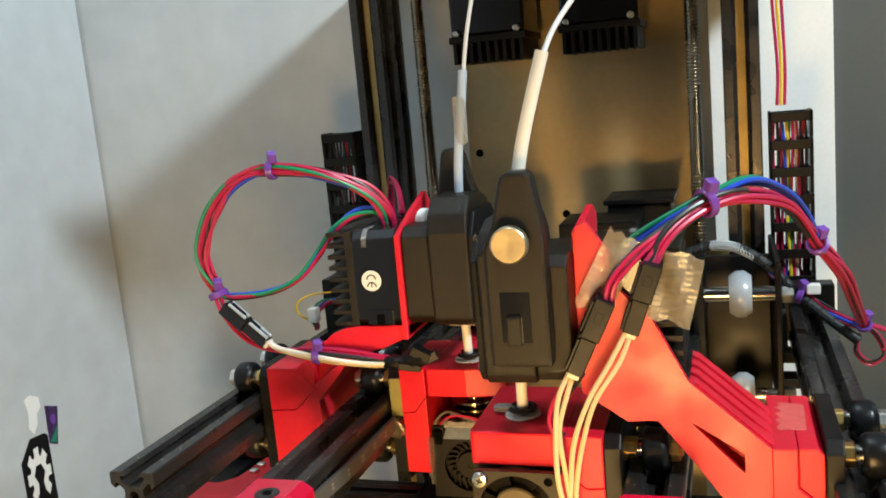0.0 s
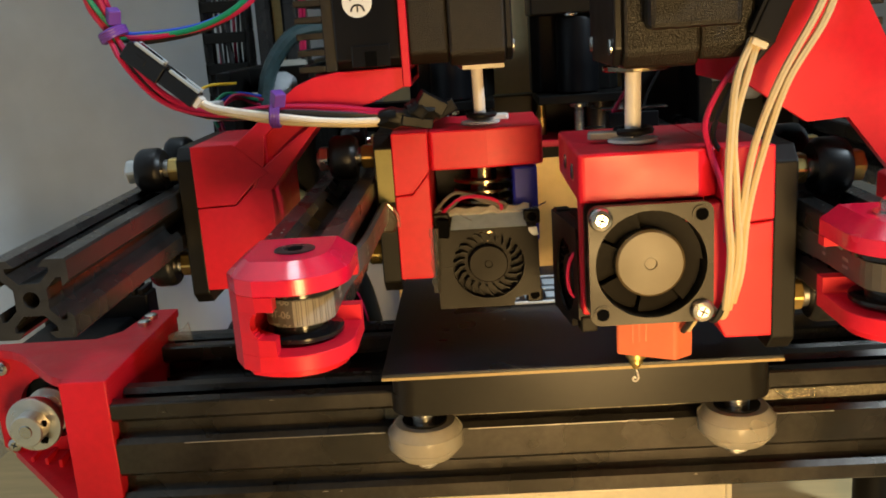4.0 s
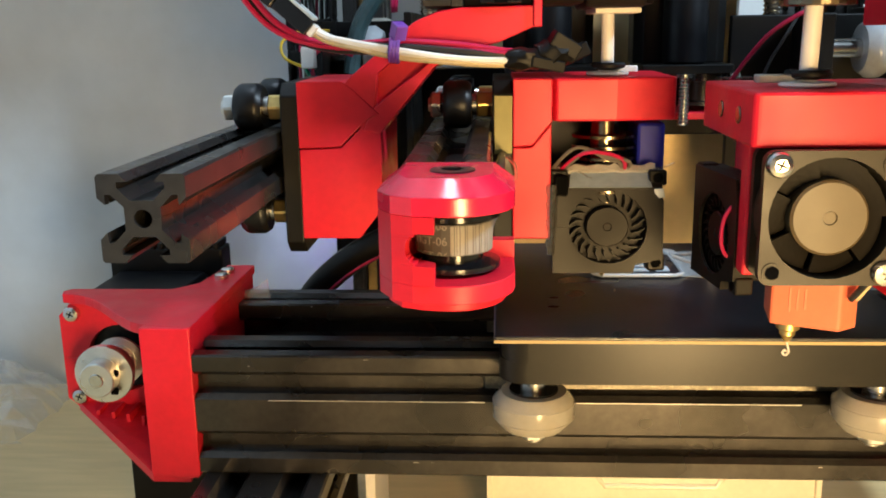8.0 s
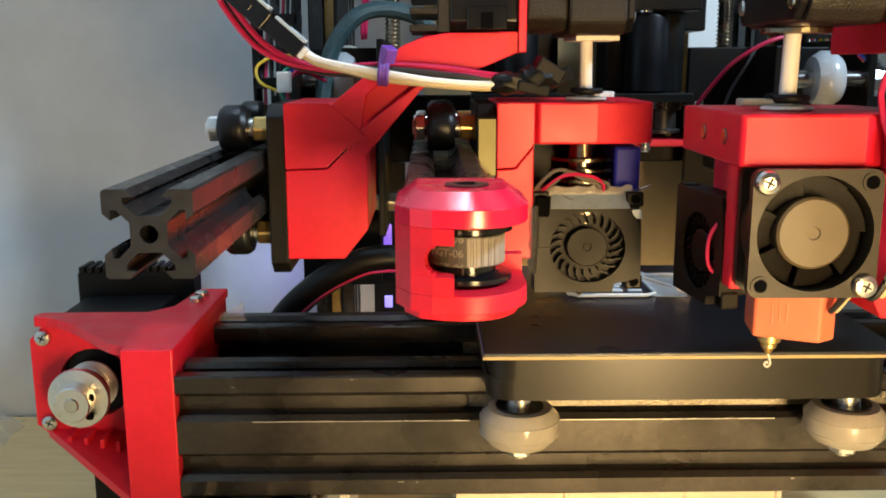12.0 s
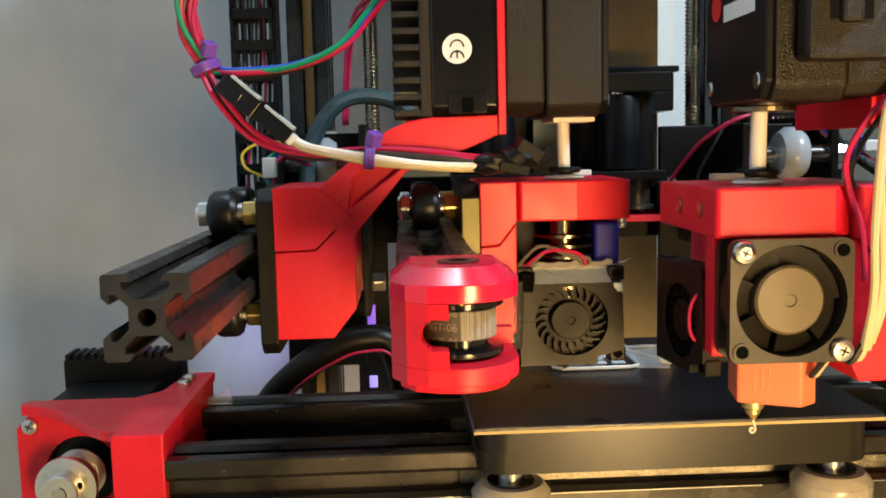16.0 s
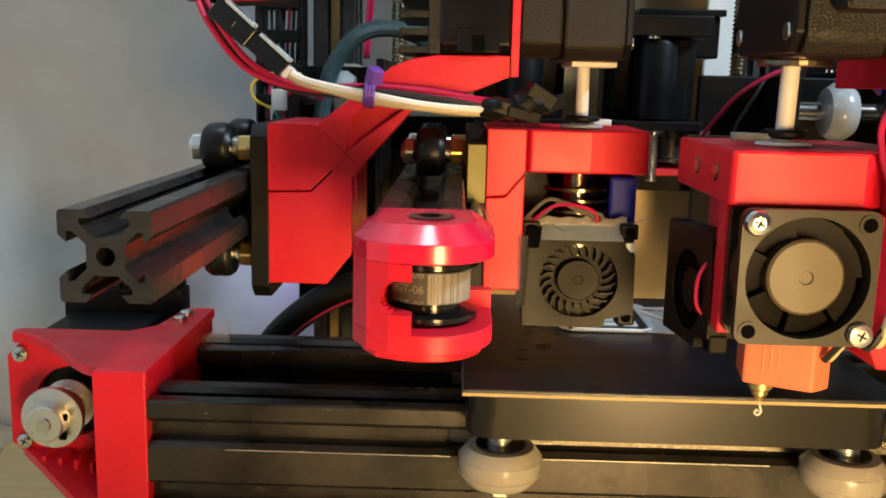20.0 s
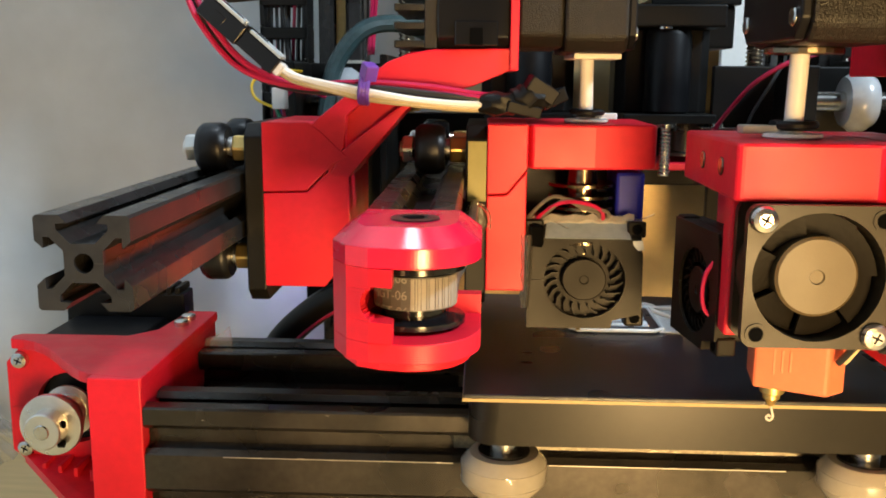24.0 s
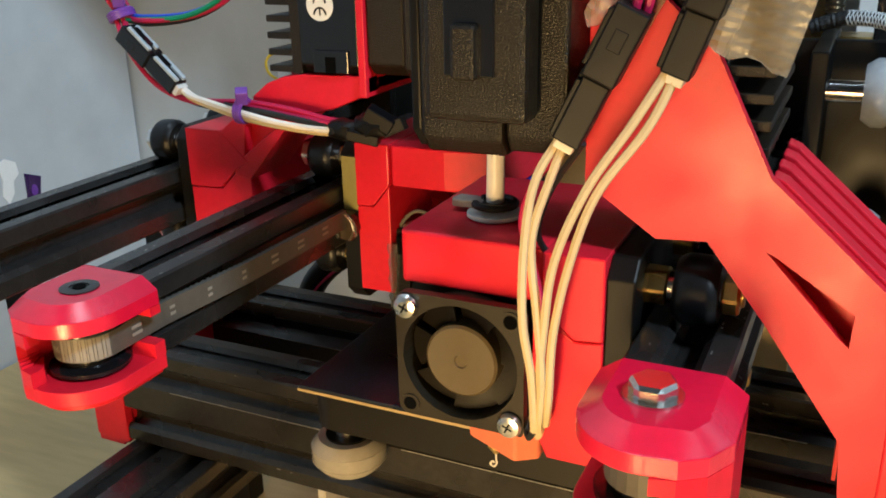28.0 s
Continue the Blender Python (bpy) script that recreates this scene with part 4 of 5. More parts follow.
def blower(parent, tr, label, top=16.0):
    """A small square radial fan: face towards -y, 33 wide and 32 high, round (0, 0)."""
    body = [(-15.5, -15.5), (8, -15.5), (8.5, -13), (16.5, -11), (16.5, 7), (15, top), (-15.5, top)]
    op = ring(11.3, 36, (0.5, -1.2), math.pi)[:0:-1]
    bm = bmesh.new()
    keyhole = [(-15.5, -1.15), (-10.8, -1.17)] + op + [(-10.8, -1.23), (-15.5, -1.25)]
    outline = [(-15.5, top), (-15.5, -1.15)] + keyhole[1:-1] + [(-15.5, -1.25)] + body[:6]
    prism(bm, body, "y", 3.5, 9.5, 0.5)
    b = part("blower_body", tr(bm), BLOWERPLASTIC, parent, label)
    part("cover", tr(prism(bmesh.new(), outline, "y", -1.2, 0.0)), BLOWERPLASTIC, b)
    for p, q in zip(body, body[1:] + body[:1]):
        d = Vector((q[0] - p[0], q[1] - p[1])).normalized()
        nrm = Vector((-d.y, d.x)) * 1.0
        part("side_wall", tr(prism(bmesh.new(), [p, q, (q[0] + nrm.x, q[1] + nrm.y), (p[0] + nrm.x, p[1] + nrm.y)], "y", 0, 3.5)), BLOWERPLASTIC, b)
    hub = lathe(bmesh.new(), [(6.2, 3.4), (6.2, 0.4), (5.9, 0.0), (1.3, -0.05), (1.1, 0.3), (0.1, 0.3)], (0.5, -1.2), "y", 32)
    part("hub", tr(hub), BLOWERPLASTIC, b)
    for cx, cz in ((-13.6, 14.2), (14.8, 14.0), (14.6, -12.4)):
        e = part("mounting_ear", tr(box(bmesh.new(), cx - 2.6, cx + 2.6, -0.4, 6, cz - 2.4, cz + 2.4, 0.6)), BLOWERPLASTIC, b)
        part("ear_hole", tr(cyl(bmesh.new(), (cx, cz), 1.5, -0.5, 6.2, "y", 14)), DARKHOLE, b)
    for k in range(22):
        bl = bmesh.new()
        a = 2 * math.pi * k / 22
        pts = [(0.5 + r * math.cos(a + da), -1.2 + r * math.sin(a + da)) for r, da in ((7.6, 0.0), (9.2, 0.05), (10.9, 0.20), (10.9, 0.25), (9.1, 0.12), (7.6, 0.07))]
        prism(bl, pts, "y", 0.4, 3.4)
        part("blade", tr(bl), BLOWERPLASTIC, b)
    return b


def put(m):
    return lambda bm: turned(bm, m)


b = blower(t, put(Matrix.Translation((129.4, 15.5, 108.5)) @ Matrix.Rotation(radians(-6), 4, "X") @ Matrix.Diagonal((1.06, 1, 1, 1))), "black radial cooling fan with lamp brown in its colour, glued on", 11.0)
rng = random.Random(3)
bm = bmesh.new()
rows = []
for k in range(19):
    x = 113 + k * 1.75
    z = 124.2 + 0.3 * math.sin(k * 1.9) + rng.uniform(-0.2, 0.3)
    rows.append([bm.verts.new((x, y, z + dz)) for y, dz in ((19.2, -0.7), (18.6, 0.2 + rng.uniform(-0.5, 0.4)), (19.6, 1.5 + rng.uniform(-0.4, 0.7)), (23.0, 1.2), (24.5, -1.0))])
for lo, hi in zip(rows, rows[1:]):
    for j in range(5):
        bm.faces.new((lo[j], lo[(j + 1) % 5], hi[(j + 1) % 5], hi[j])).smooth = True
bm.faces.new(rows[0])
bm.faces.new(rows[-1])
part("sloped_edge", prism(bmesh.new(), [(15.3, 119.0), (25.0, 119.0), (25.0, 123.8), (19.6, 123.8), (15.3, 119.9)], "x", 113.6, 146.4, 0.2), BLOWERPLASTIC, b)
slope = prism(bmesh.new(), [(15.0, 119.9), (15.4, 119.6), (19.8, 123.6), (19.4, 124.0)], "x", 117.9, 143.2)
for v in slope.verts:
    v.co.x += (130.4 - v.co.x) * 0.014 * (v.co.z - 119.6)
# Pale blue base colour carries the window's reflection on this slope.
part("top_film_sheen", slope, FOIL, b, "film on the sloped fan edge, bluish window reflection in its colour")
# Near-black block in place of a shaded cut-out.
part("notch_shade", prism(bmesh.new(), [(113.4, 117.4), (117.2, 117.0), (117.6, 118.2), (117.6, 123.4), (113.4, 123.6)], "y", 14.2, 16.5, 0.5), DARKHOLE, b, "near-black block painted as a shaded notch under the glue")
part("foil_tab", prism(bmesh.new(), [(143.6, 119.4), (146.4, 119.6), (147.0, 116.8), (145.2, 116.6), (143.8, 118.2)], "y", 13.9, 14.3, 0.1), HAZE, b, "pale worn tab at the fan corner")
crease = random.Random(8)
tp = bmesh.new()
lip = []
for k in range(23):
    x = 113.6 + k * 1.45
    lip.append([tp.verts.new((x + crease.uniform(-0.3, 0.3), y, z + crease.uniform(-0.35, 0.35))) for y, z in ((18.0, 123.6), (18.6, 124.6), (19.4, 125.9), (21.5, 126.3), (24.0, 126.0), (23.9, 125.4), (21.4, 125.6), (19.6, 125.2))])
for lo, hi in zip(lip, lip[1:]):
    for j in range(7):
        tp.faces.new((lo[j], lo[j + 1], hi[j + 1], hi[j]))
part("crinkled_tape", tp, CLEAR, t, "crinkled clear tape over the fan top")
part("glue_bead", bm, BEAD, t, "lumpy clear glue along the fan")
bm = bmesh.new()
rows = []
for k in range(12):
    z = 121 - k * 2.0
    w = 1.2 + 0.6 * math.sin(k * 2.3) + rng.uniform(0, 0.6)
    rows.append([bm.verts.new((x, y, z)) for x, y in ((112.2 - 0.7 * w, 13.2), (112.6, 12.9 - 0.2 * w), (113.6, 13.3), (114.6, 15.2), (113.4, 16.0))])
for lo, hi in zip(rows, rows[1:]):
    for j in range(5):
        bm.faces.new((lo[j], lo[(j + 1) % 5], hi[(j + 1) % 5], hi[j])).smooth = True
bm.faces.new(rows[0])
bm.faces.new(rows[-1])
part("glue_smear", bm, GLUE, t, "clear glue smear on the red column")
for p in (((141, 19.0, 124.4), (146, 17.5, 125.4), (150, 17.2, 127.0)), ((121, 18.6, 124.4), (123.5, 17.4, 123.0), (125, 17.0, 122.4))):
    part("glue_thread", tube(bmesh.new(), p, 0.22, 5, 4), GLUE, t)

# right hot end carriage
t = thing("hotend_carriage", (178, -32, 99), "red printed hot end carriage with a square cooling fan", "printer carriage", "hot end carriages")
part("wheel_plate", carriage_plate(200.2, 206.2, -57.5), MATT, t, "black rounded wheel plate")
for wy in (-47, -16):
    mini_wheel(t, 217.0, wy, 144.8, -1, nut=BRASS, nut_label="brass-toned lock nut")
    mini_wheel(t, 217.0, wy, 111.2, -1, nut=BRASS, nut_label="brass-toned lock nut")
bm = prism(bmesh.new(), [(152.6, -55.4), (153.6, -56.5), (182.0, -56.9), (187, -55.0), (187, -7), (152.6, -7)], "z", 140.6, 153.0, 0.9)
part("top_block", bm, RED, t)
bm = prism(bmesh.new(), [(187, 153.0), (200.2, 153.0), (200.2, 134.5), (194, 134.0), (187, 140)], "y", -58.5, -7, 0.4)
prism(bm, [(187, 139.6), (194, 133.6), (200.2, 134.1), (200.2, 104.0), (188.5, 104.0), (184.8, 112), (184.8, 139)], "y", -58.0, -7, 0.4)
part("column", bm, RED, t)
bm = prism(bmesh.new(), [(153.4, -51.6), (184.8, -51.6), (184.8, -12), (160.5, -12), (160.5, -45.5), (153.4, -45.5)], "z", 110, 140.6, 0.5)
part("body", bm, RED, t)
for y in (-44, -27):
    part("side_screw", cyl(bmesh.new(), (y, 147), 2.1, 152.2, 152.9, "x", 16, 0.2), DARKMETAL, t)
part("tube_washer", washer((169, -40), 153.0), PTFE, t, "white washer round the tube")
collet_clip(t, (169, -40), 154.0, 158, 170, GREYTAB, "worn grey tab under the tube")
part("tube_collet", cyl(bmesh.new(), (169, -40), 3.0, 154.8, 156.6, "z", 16, 0.3), BLACK, t)
C = (169.3, 125.6)
sq = []
for cx, cz, a0 in ((12.6, 12.6, 0), (-12.6, 12.6, 90), (-12.6, -12.6, 180), (12.6, -12.6, 270)):
    sq += [(C[0] + cx + 2.6 * math.cos(radians(a0 + k * 22.5)), C[1] + cz + 2.6 * math.sin(radians(a0 + k * 22.5))) for k in range(5)]
hole = ring(13.7, 40, C, 0)
bm = bmesh.new()
ordered = [(C[0] + 15.2, C[1])] + sq[0:] + [(C[0] + 15.2, C[1] - 0.05)] + [(C[0] + 13.7, C[1] - 0.05)] + hole[:0:-1] + [(C[0] + 13.7, C[1])]
prism(bm, ordered, "y", -62.2, -59.8)
prism(bm, ordered, "y", -54.2, -52.0)
for k in range(40):
    a0, a1 = 2 * math.pi * k / 40, 2 * math.pi * (k + 1) / 40
    prism(bm, [(C[0] + r * math.cos(a), C[1] + r * math.sin(a)) for r, a in ((13.7, a0), (14.9, a0), (14.9, a1), (13.7, a1))], "y", -59.8, -54.2)
fan = part("fan_frame", bm, FANPLASTIC, t, "square cooling fan frame")
bm = lathe(bmesh.new(), [(8.6, -54), (8.6, -60.6), (8.0, -61.2), (1.6, -61.3), (1.4, -60.9), (0.1, -60.9)], C, "y", 36)
# Hub colour includes the tan of the lamp's light.
part("fan_hub", bm, material("fan_hub_sticker", (0.10, 0.074, 0.038), 0.42, spec=0.42, bump=0.05, vary=0.08), fan, "plain fan hub with the lamp's tan in its colour")
for k in range(7):
    bm = bmesh.new()
    a = 2 * math.pi * k / 7
    lo, hi = [], []
    for r in (8.5, 10.1, 11.7, 13.3):
        for row, dy in ((lo, 0.0), (hi, 0.9)):
            row.append([bm.verts.new((C[0] + r * math.cos(a + da), -58.8 + dy + da * 3.0, C[1] + r * math.sin(a + da))) for da in (0.0, 0.22, 0.44, 0.66, 0.86)])
    for i in range(3):
        for j in range(4):
            bm.faces.new((lo[i][j], lo[i + 1][j], lo[i + 1][j + 1], lo[i][j + 1]))
            bm.faces.new((hi[i][j], hi[i][j + 1], hi[i + 1][j + 1], hi[i + 1][j]))
    for j in range(4):
        for i in (0, 3):
            bm.faces.new((lo[i][j], lo[i][j + 1], hi[i][j + 1], hi[i][j]))
    for i in range(3):
        for j in (0, 4):
            bm.faces.new((lo[i][j], lo[i + 1][j], hi[i + 1][j], hi[i][j]))
    part("fan_blade", bm, BLADE, fan)
# Near-black disc darkens the space behind the blades.
part("fan_stator", cyl(bmesh.new(), C, 13.6, -54.1, -52.3, "y", 32), DARKHOLE, fan)
for cx, cz, s in ((-12.2, 12.2, 1), (12.2, -12.2, 1)):
    screw(fan, (C[0] + cx, C[1] + cz), -62.2, 2.9, 2.2)
for cx, cz in ((12.2, 12.2), (-12.2, -12.2)):
    rim = part("hole_rim", lathe(bmesh.new(), [(2.3, -62.3), (2.3, -62.6), (1.6, -62.6)], (C[0] + cx, C[1] + cz), "y", 20), FANPLASTIC, fan)
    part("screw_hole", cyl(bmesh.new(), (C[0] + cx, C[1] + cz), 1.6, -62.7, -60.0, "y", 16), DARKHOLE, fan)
blower(t, put(Matrix.Translation((151.6, -31.5, 117.0)) @ Matrix.Rotation(radians(-82), 4, "Z") @ Matrix.Diagonal((0.9, 0.7, 0.92, 1))), "black radial cooling fan on the side")
part("fan_wire", tube(bmesh.new(), [(153.4, -43, 126), (151.2, -42, 122), (150.6, -42, 117), (151.6, -42, 113), (154.5, -42, 111)], 0.5, 7), W_RED, t)
bm = prism(bmesh.new(), [(163.2, -43), (177.8, -50), (183.0, -46.5), (183.0, -30), (165.5, -30)], "z", 95.2, 110.2, 0.7)
sk = part("silicone_sock", bm, SOCK, t, "salmon silicone sock on the heater block")
bm = bmesh.new()
for k, x in enumerate((167.0, 168.6, 170.2)):
    box(bm, x, x + 0.6, -43.25 - (x - 163.2) * 0.48, -42.6 - (x - 163.2) * 0.48, 99 + k * 0.5, 105, 0.1)
part("moulded_mark", bm, SOCK, sk)
bm = lathe(bmesh.new(), [(2.9, 95.6), (2.9, 93.0), (2.0, 92.4), (2.0, 91.4), (1.6, 91.0), (0.6, 89.4)], (169, -39.5), "z", 16)
part("nozzle", bm, BRASS, t, "brass nozzle")
part("plastic_curl", tube(bmesh.new(), [(169, -39.5, 89.6), (169.3, -40, 88.0), (169.5, -40.2, 86.8), (168.7, -40.4, 86.0), (167.9, -40.4, 86.6), (168.4, -40.2, 87.3), (168.9, -40.2, 86.9)], 0.28, 6), PTFE, t, "tiny pale curl of plastic")

# ---- right extruder arm and its carriage on the far beam ----
t = thing("extruder_carriage", (258, -32, 99), "red printed carriage with a broad slotted arm, on black wheels", "printer carriage", "extruder carriages")
web = [(193.4, 168.5), (208, 158.4), (218, 159), (230, 143.5), (246, 121), (247.5, 104.2), (253.8, 104.2), (253.8, 150.0), (228.5, 172.6), (217.5, 194.5), (215, 197), (205.5, 206), (204.5, 217.5), (197.5, 227.5), (194, 226)]
upper = [(193.4, 168.5), (208, 158.4), (218, 159), (228.9, 158.4), (231, 157.4), (245.6, 148.0), (253.8, 148.0)] + web[7:]
lower = [(218, 159), (230, 143.5), (246, 121), (247.5, 104.2), (253.8, 104.2), (253.8, 148.0), (245.6, 148.0), (245.4, 141.2), (243.5, 142.8), (228.9, 158.4)]
bm = prism(bmesh.new(), upper, "y", -59.4, -56.4)
prism(bm, lower, "y", -59.4, -56.4)
part("arm", bm, RED, t, "broad flat red arm with a sunk slot")
bm = prism(bmesh.new(), [(247.6, 104.4), (253.7, 104.4), (253.7, 140), (246.2, 136), (246.2, 121)], "y", -56.4, -12, 0.3)
wall = part("side_wall", bm, RED, t)
# Darker copy of the red gives the shade of a recess, without depth.
part("recess_shade", prism(bmesh.new(), [(-49, 106), (-40, 106), (-40, 132), (-49, 134)], "x", 245.8, 246.6), material("shaded_red_print", (0.42, 0.003, 0.01), 0.6, layers=800.0, bump=0.1, vary=0.1), wall, "darker red strip painted as a shaded ribbed recess")
part("slot_floor", prism(bmesh.new(), [(224, 164), (234, 162), (250, 152), (250, 136), (240, 139)], "y", -51.0, -48.5), RED, t)
bm = prism(bmesh.new(), [(253.8, 150.2), (261.8, 150.2), (261.8, 136.8), (270, 129.6), (270, 104.2), (253.8, 104.2)], "y", -59.6, -8, 0.4)
prism(bm, [(262.0, 150.2), (268, 150.2), (270, 148), (270, 130), (262.0, 137)], "y", -58.8, -8, 0.4)
part("body", bm, RED, t)
for k in range(4):
    y = -56.4 + k * 9.5
    bm = prism(bmesh.new(), [(228.5, 172.4), (231, 171.4), (255, 150), (255, 148.8), (246, 148.8), (227.5, 160.5)], "y", y, y + 5.6, 0.4)
    part("rib", bm, RED, t)
part("web", prism(bmesh.new(), [(228.5, 169.0), (255, 149.6), (255, 148.9), (246, 148.9), (227.8, 160.6)], "y", -56.4, -21, 0.3), RED, t)
jag = [(256.6, -43), (265.6, -43), (266.4, -18), (257.4, -16), (257.9, -20), (256.4, -22), (258.2, -25), (256.2, -28), (257.8, -31), (256.0, -34), (257.6, -37), (256.2, -40)]
# Paler red plate paints the reflection on the smooth body top.
part("sheen_patch", prism(bmesh.new(), jag, "z", 150.22, 150.36), PATCH, t, "smooth jagged-edged patch with a reflection in its colour")
w = part("wheel_plate", carriage_plate(270.2, 276, -59.5), MATT, t, "black rounded wheel plate")
part("edge_mark", box(bmesh.new(), 271.5, 274.5, -59.9, -59.4, 124, 131, 0.1), CLIP, w, "small brown mark on the plate edge")
for wy in (-49, -18):
    mini_wheel(t, 286.0, wy, 144.6, -1)
    mini_wheel(t, 286.0, wy, 111.4, -1)
b = part("motor_bracket", prism(bmesh.new(), [(-56.4, 168.0), (-12, 168.0), (-12, 224), (-20, 228), (-56.4, 224)], "x", 193.2, 195.6, 0.3), RED, t)
t.location += Vector((0.8, 5.0, -1.0)) * MM
b.location -= Vector((0.8, 0.0, 0.0)) * MM

# ---- uprights, screws and back panel ----
for x in (30, 252.5):
    t = thing("upright", (x, 215, DESK), "black slotted aluminium upright of the printer frame", "aluminium post", "uprights")
    part("bar", prism(bmesh.new(), [(x + u, 215 + v) for u, v in slot_profile(2)], "z", DESK, 352), ANOD, t)
    # Added gold strips paint the lamp's reflection into the slots.
    part("slot_glint", box(bmesh.new(), x - 2.3, x + 2.3, 200.2, 200.7, DESK + 1, 351), GLINT, t, "gold strip imitating lamplight in the front slot")
    for y in (205, 225):
        part("slot_glint", box(bmesh.new(), x - 5.0, x - 4.6, y - 2.3, y + 2.3, DESK + 1, 351), GLINT, t, "gold strip imitating lamplight in the side slot")
for x, y in ((61.5, 205), (226.5, 193)):
    t = thing("lead_screw", (x, y, 60), "long bright threaded lead screw", "lead screw", "lead screws")
    bm = bmesh.new()
    prof = []
    for k in range(146):
        z = 60 + k * 2.0
        prof += [(3.3, z), (4.0, z + 0.5), (4.0, z + 1.1), (3.3, z + 1.6)]
    lathe(bm, prof, (x, y), "z", 14)
    part("thread", bm, SCREWSTEEL, t)
bm = box(bmesh.new(), 77, 223, 244, 247, DESK, 352, 0.5)
t = solo("back_panel", bm, PANEL, (140, 245, DESK), "drilled sheet metal panel behind the printer, lamp gold in its colour", "panel")
for x, z in ((84, 229), (140, 185), (92, 120), (196, 120)):
    # Near-black discs stand in for the shaded drill holes.
    part("drilled_hole", cyl(bmesh.new(), (x, z), 2.6, 243.9, 244.4, "y", 20), DARKHOLE, t)
# Out-of-view board, added and sized to cast the slanted shadow on the wall.
solo("unseen_top_board", box(bmesh.new(), -2, 300, 100, 298, 352, 358, 0.5), MATT, (150, 220, 352), "unseen dark board above the printer, added to shade the wall", "board")
solo("white_board", box(bmesh.new(), 234, 309.5, 284, 297, DESK, 900, 0.5), BOARD, (292, 287, DESK), "narrow white board standing against the wall", "board")
solo("grey_board", box(bmesh.new(), 310, 580, 290, 297, DESK, 900, 0.5), GREY, (420, 293, DESK), "dark grey board beside the white one", "board")

# motors hung under the top board
for x0 in (90, 155):
    t = thing("feed_motor", (x0 + 22, 200, 285), "black feed motor with a finned end, under the top board", "motor", "feed motors")
    part("body", box(bmesh.new(), x0, x0 + 44, 178, 222, 303, 352, 1.5), GLOSSY, t)
    part("foot", box(bmesh.new(), x0 - 1, x0 + 45, 176, 224, 299, 303, 0.5), BLACK, t)
    for k in range(9):
        part("fin", box(bmesh.new(), x0 + 1 + k * 5, x0 + 3.2 + k * 5, 177, 223, 287, 299, 0.3), MATT, t)
    for k in (4, 40):
        part("bolt", lathe(bmesh.new(), [(2, 177), (2, 174.5), (1.4, 174.0), (0.3, 174.0)], (x0 + k, 305), "y", 12), STEEL, t)

# belt motors at the back of the inner beams
for x in (118.5, 176.0):
    t = thing("belt_motor", (x, 150, 131), "black upright belt motor with a dark pulley, on a red plate", "motor", "belt motors")
    bm = prism(bmesh.new(), [(x - 20, 154), (x - 16, 150), (x + 16, 150), (x + 20, 154), (x + 20, 170), (x - 20, 170)], "z", 152, 187, 0.6)
    part("body", bm, MATT, t)
    part("can", lathe(bmesh.new(), [(8.6, 152), (9.4, 153), (9.4, 184), (8.4, 186.5), (4, 187)], (x, 141), "z", 32), BLACK, t, "round black motor can")
    bm = prism(bmesh.new(), [(x - 21, 131), (x + 21, 131), (x + 21, 170), (x - 21, 170)], "z", 187, 196, 0.8)
    cap = part("end_cap", bm, MATT, t)
    part("cap_screw", lathe(bmesh.new(), [(3.2, 186.2), (3.2, 187.2)], (x - 3, 133.5), "z", 14), STEEL, cap)
    part("flange", box(bmesh.new(), x - 19, x + 19, 131, 170, 148, 152, 0.5), MATT, t)
    prof = [(4.2, 146.5), (4.4, 148)]
    for k in range(13):
        prof = [(1.9, 126.5 + 1.55 * k), (2.4, 127.1 + 1.55 * k), (2.4, 127.7 + 1.55 * k)] + prof if k == 0 else prof[:-2] + [(1.9, 126.5 + 1.55 * k), (2.4, 127.1 + 1.55 * k), (2.4, 127.7 + 1.55 * k)] + prof[-2:]
    part("hanging_bolt", lathe(bmesh.new(), prof, (x - 1, 133), "z", 14), STEEL, t, "bright threaded bolt")
    part("pulley", lathe(bmesh.new(), [(3, 134), (8, 134), (8, 135.5), (6, 136), (6, 144), (8, 144.5), (8, 147.5), (3, 148)], (x + 10, 148), "z", 24), ANOD, t, "dark toothed pulley")
    part("red_plate", box(bmesh.new(), x - 24, x + 24, 136, 172, 128.5, 131.5, 0.5), RED, t)
    for dx in (-16, 16):
        part("standoff", cyl(bmesh.new(), (x + dx, 158), 2.5, 131.5, 148, "z", 12), BRASS, t)

# gantry bars and lifting carriages
t = thing("gantry_bar", (150, 182, 118), "black cross bar that joins the beams", "aluminium bar")
part("bar", box(bmesh.new(), 4, 297, 173, 186, 118, 150, 0.8), MATT, t)
for x in (30, 84, 217, 270):
    part("corner_bracket", prism(bmesh.new(), [(172.8, 119), (172.8, 137), (155, 119)], "x", x - 1.5, x + 1.5, 0.3), ANOD, t)
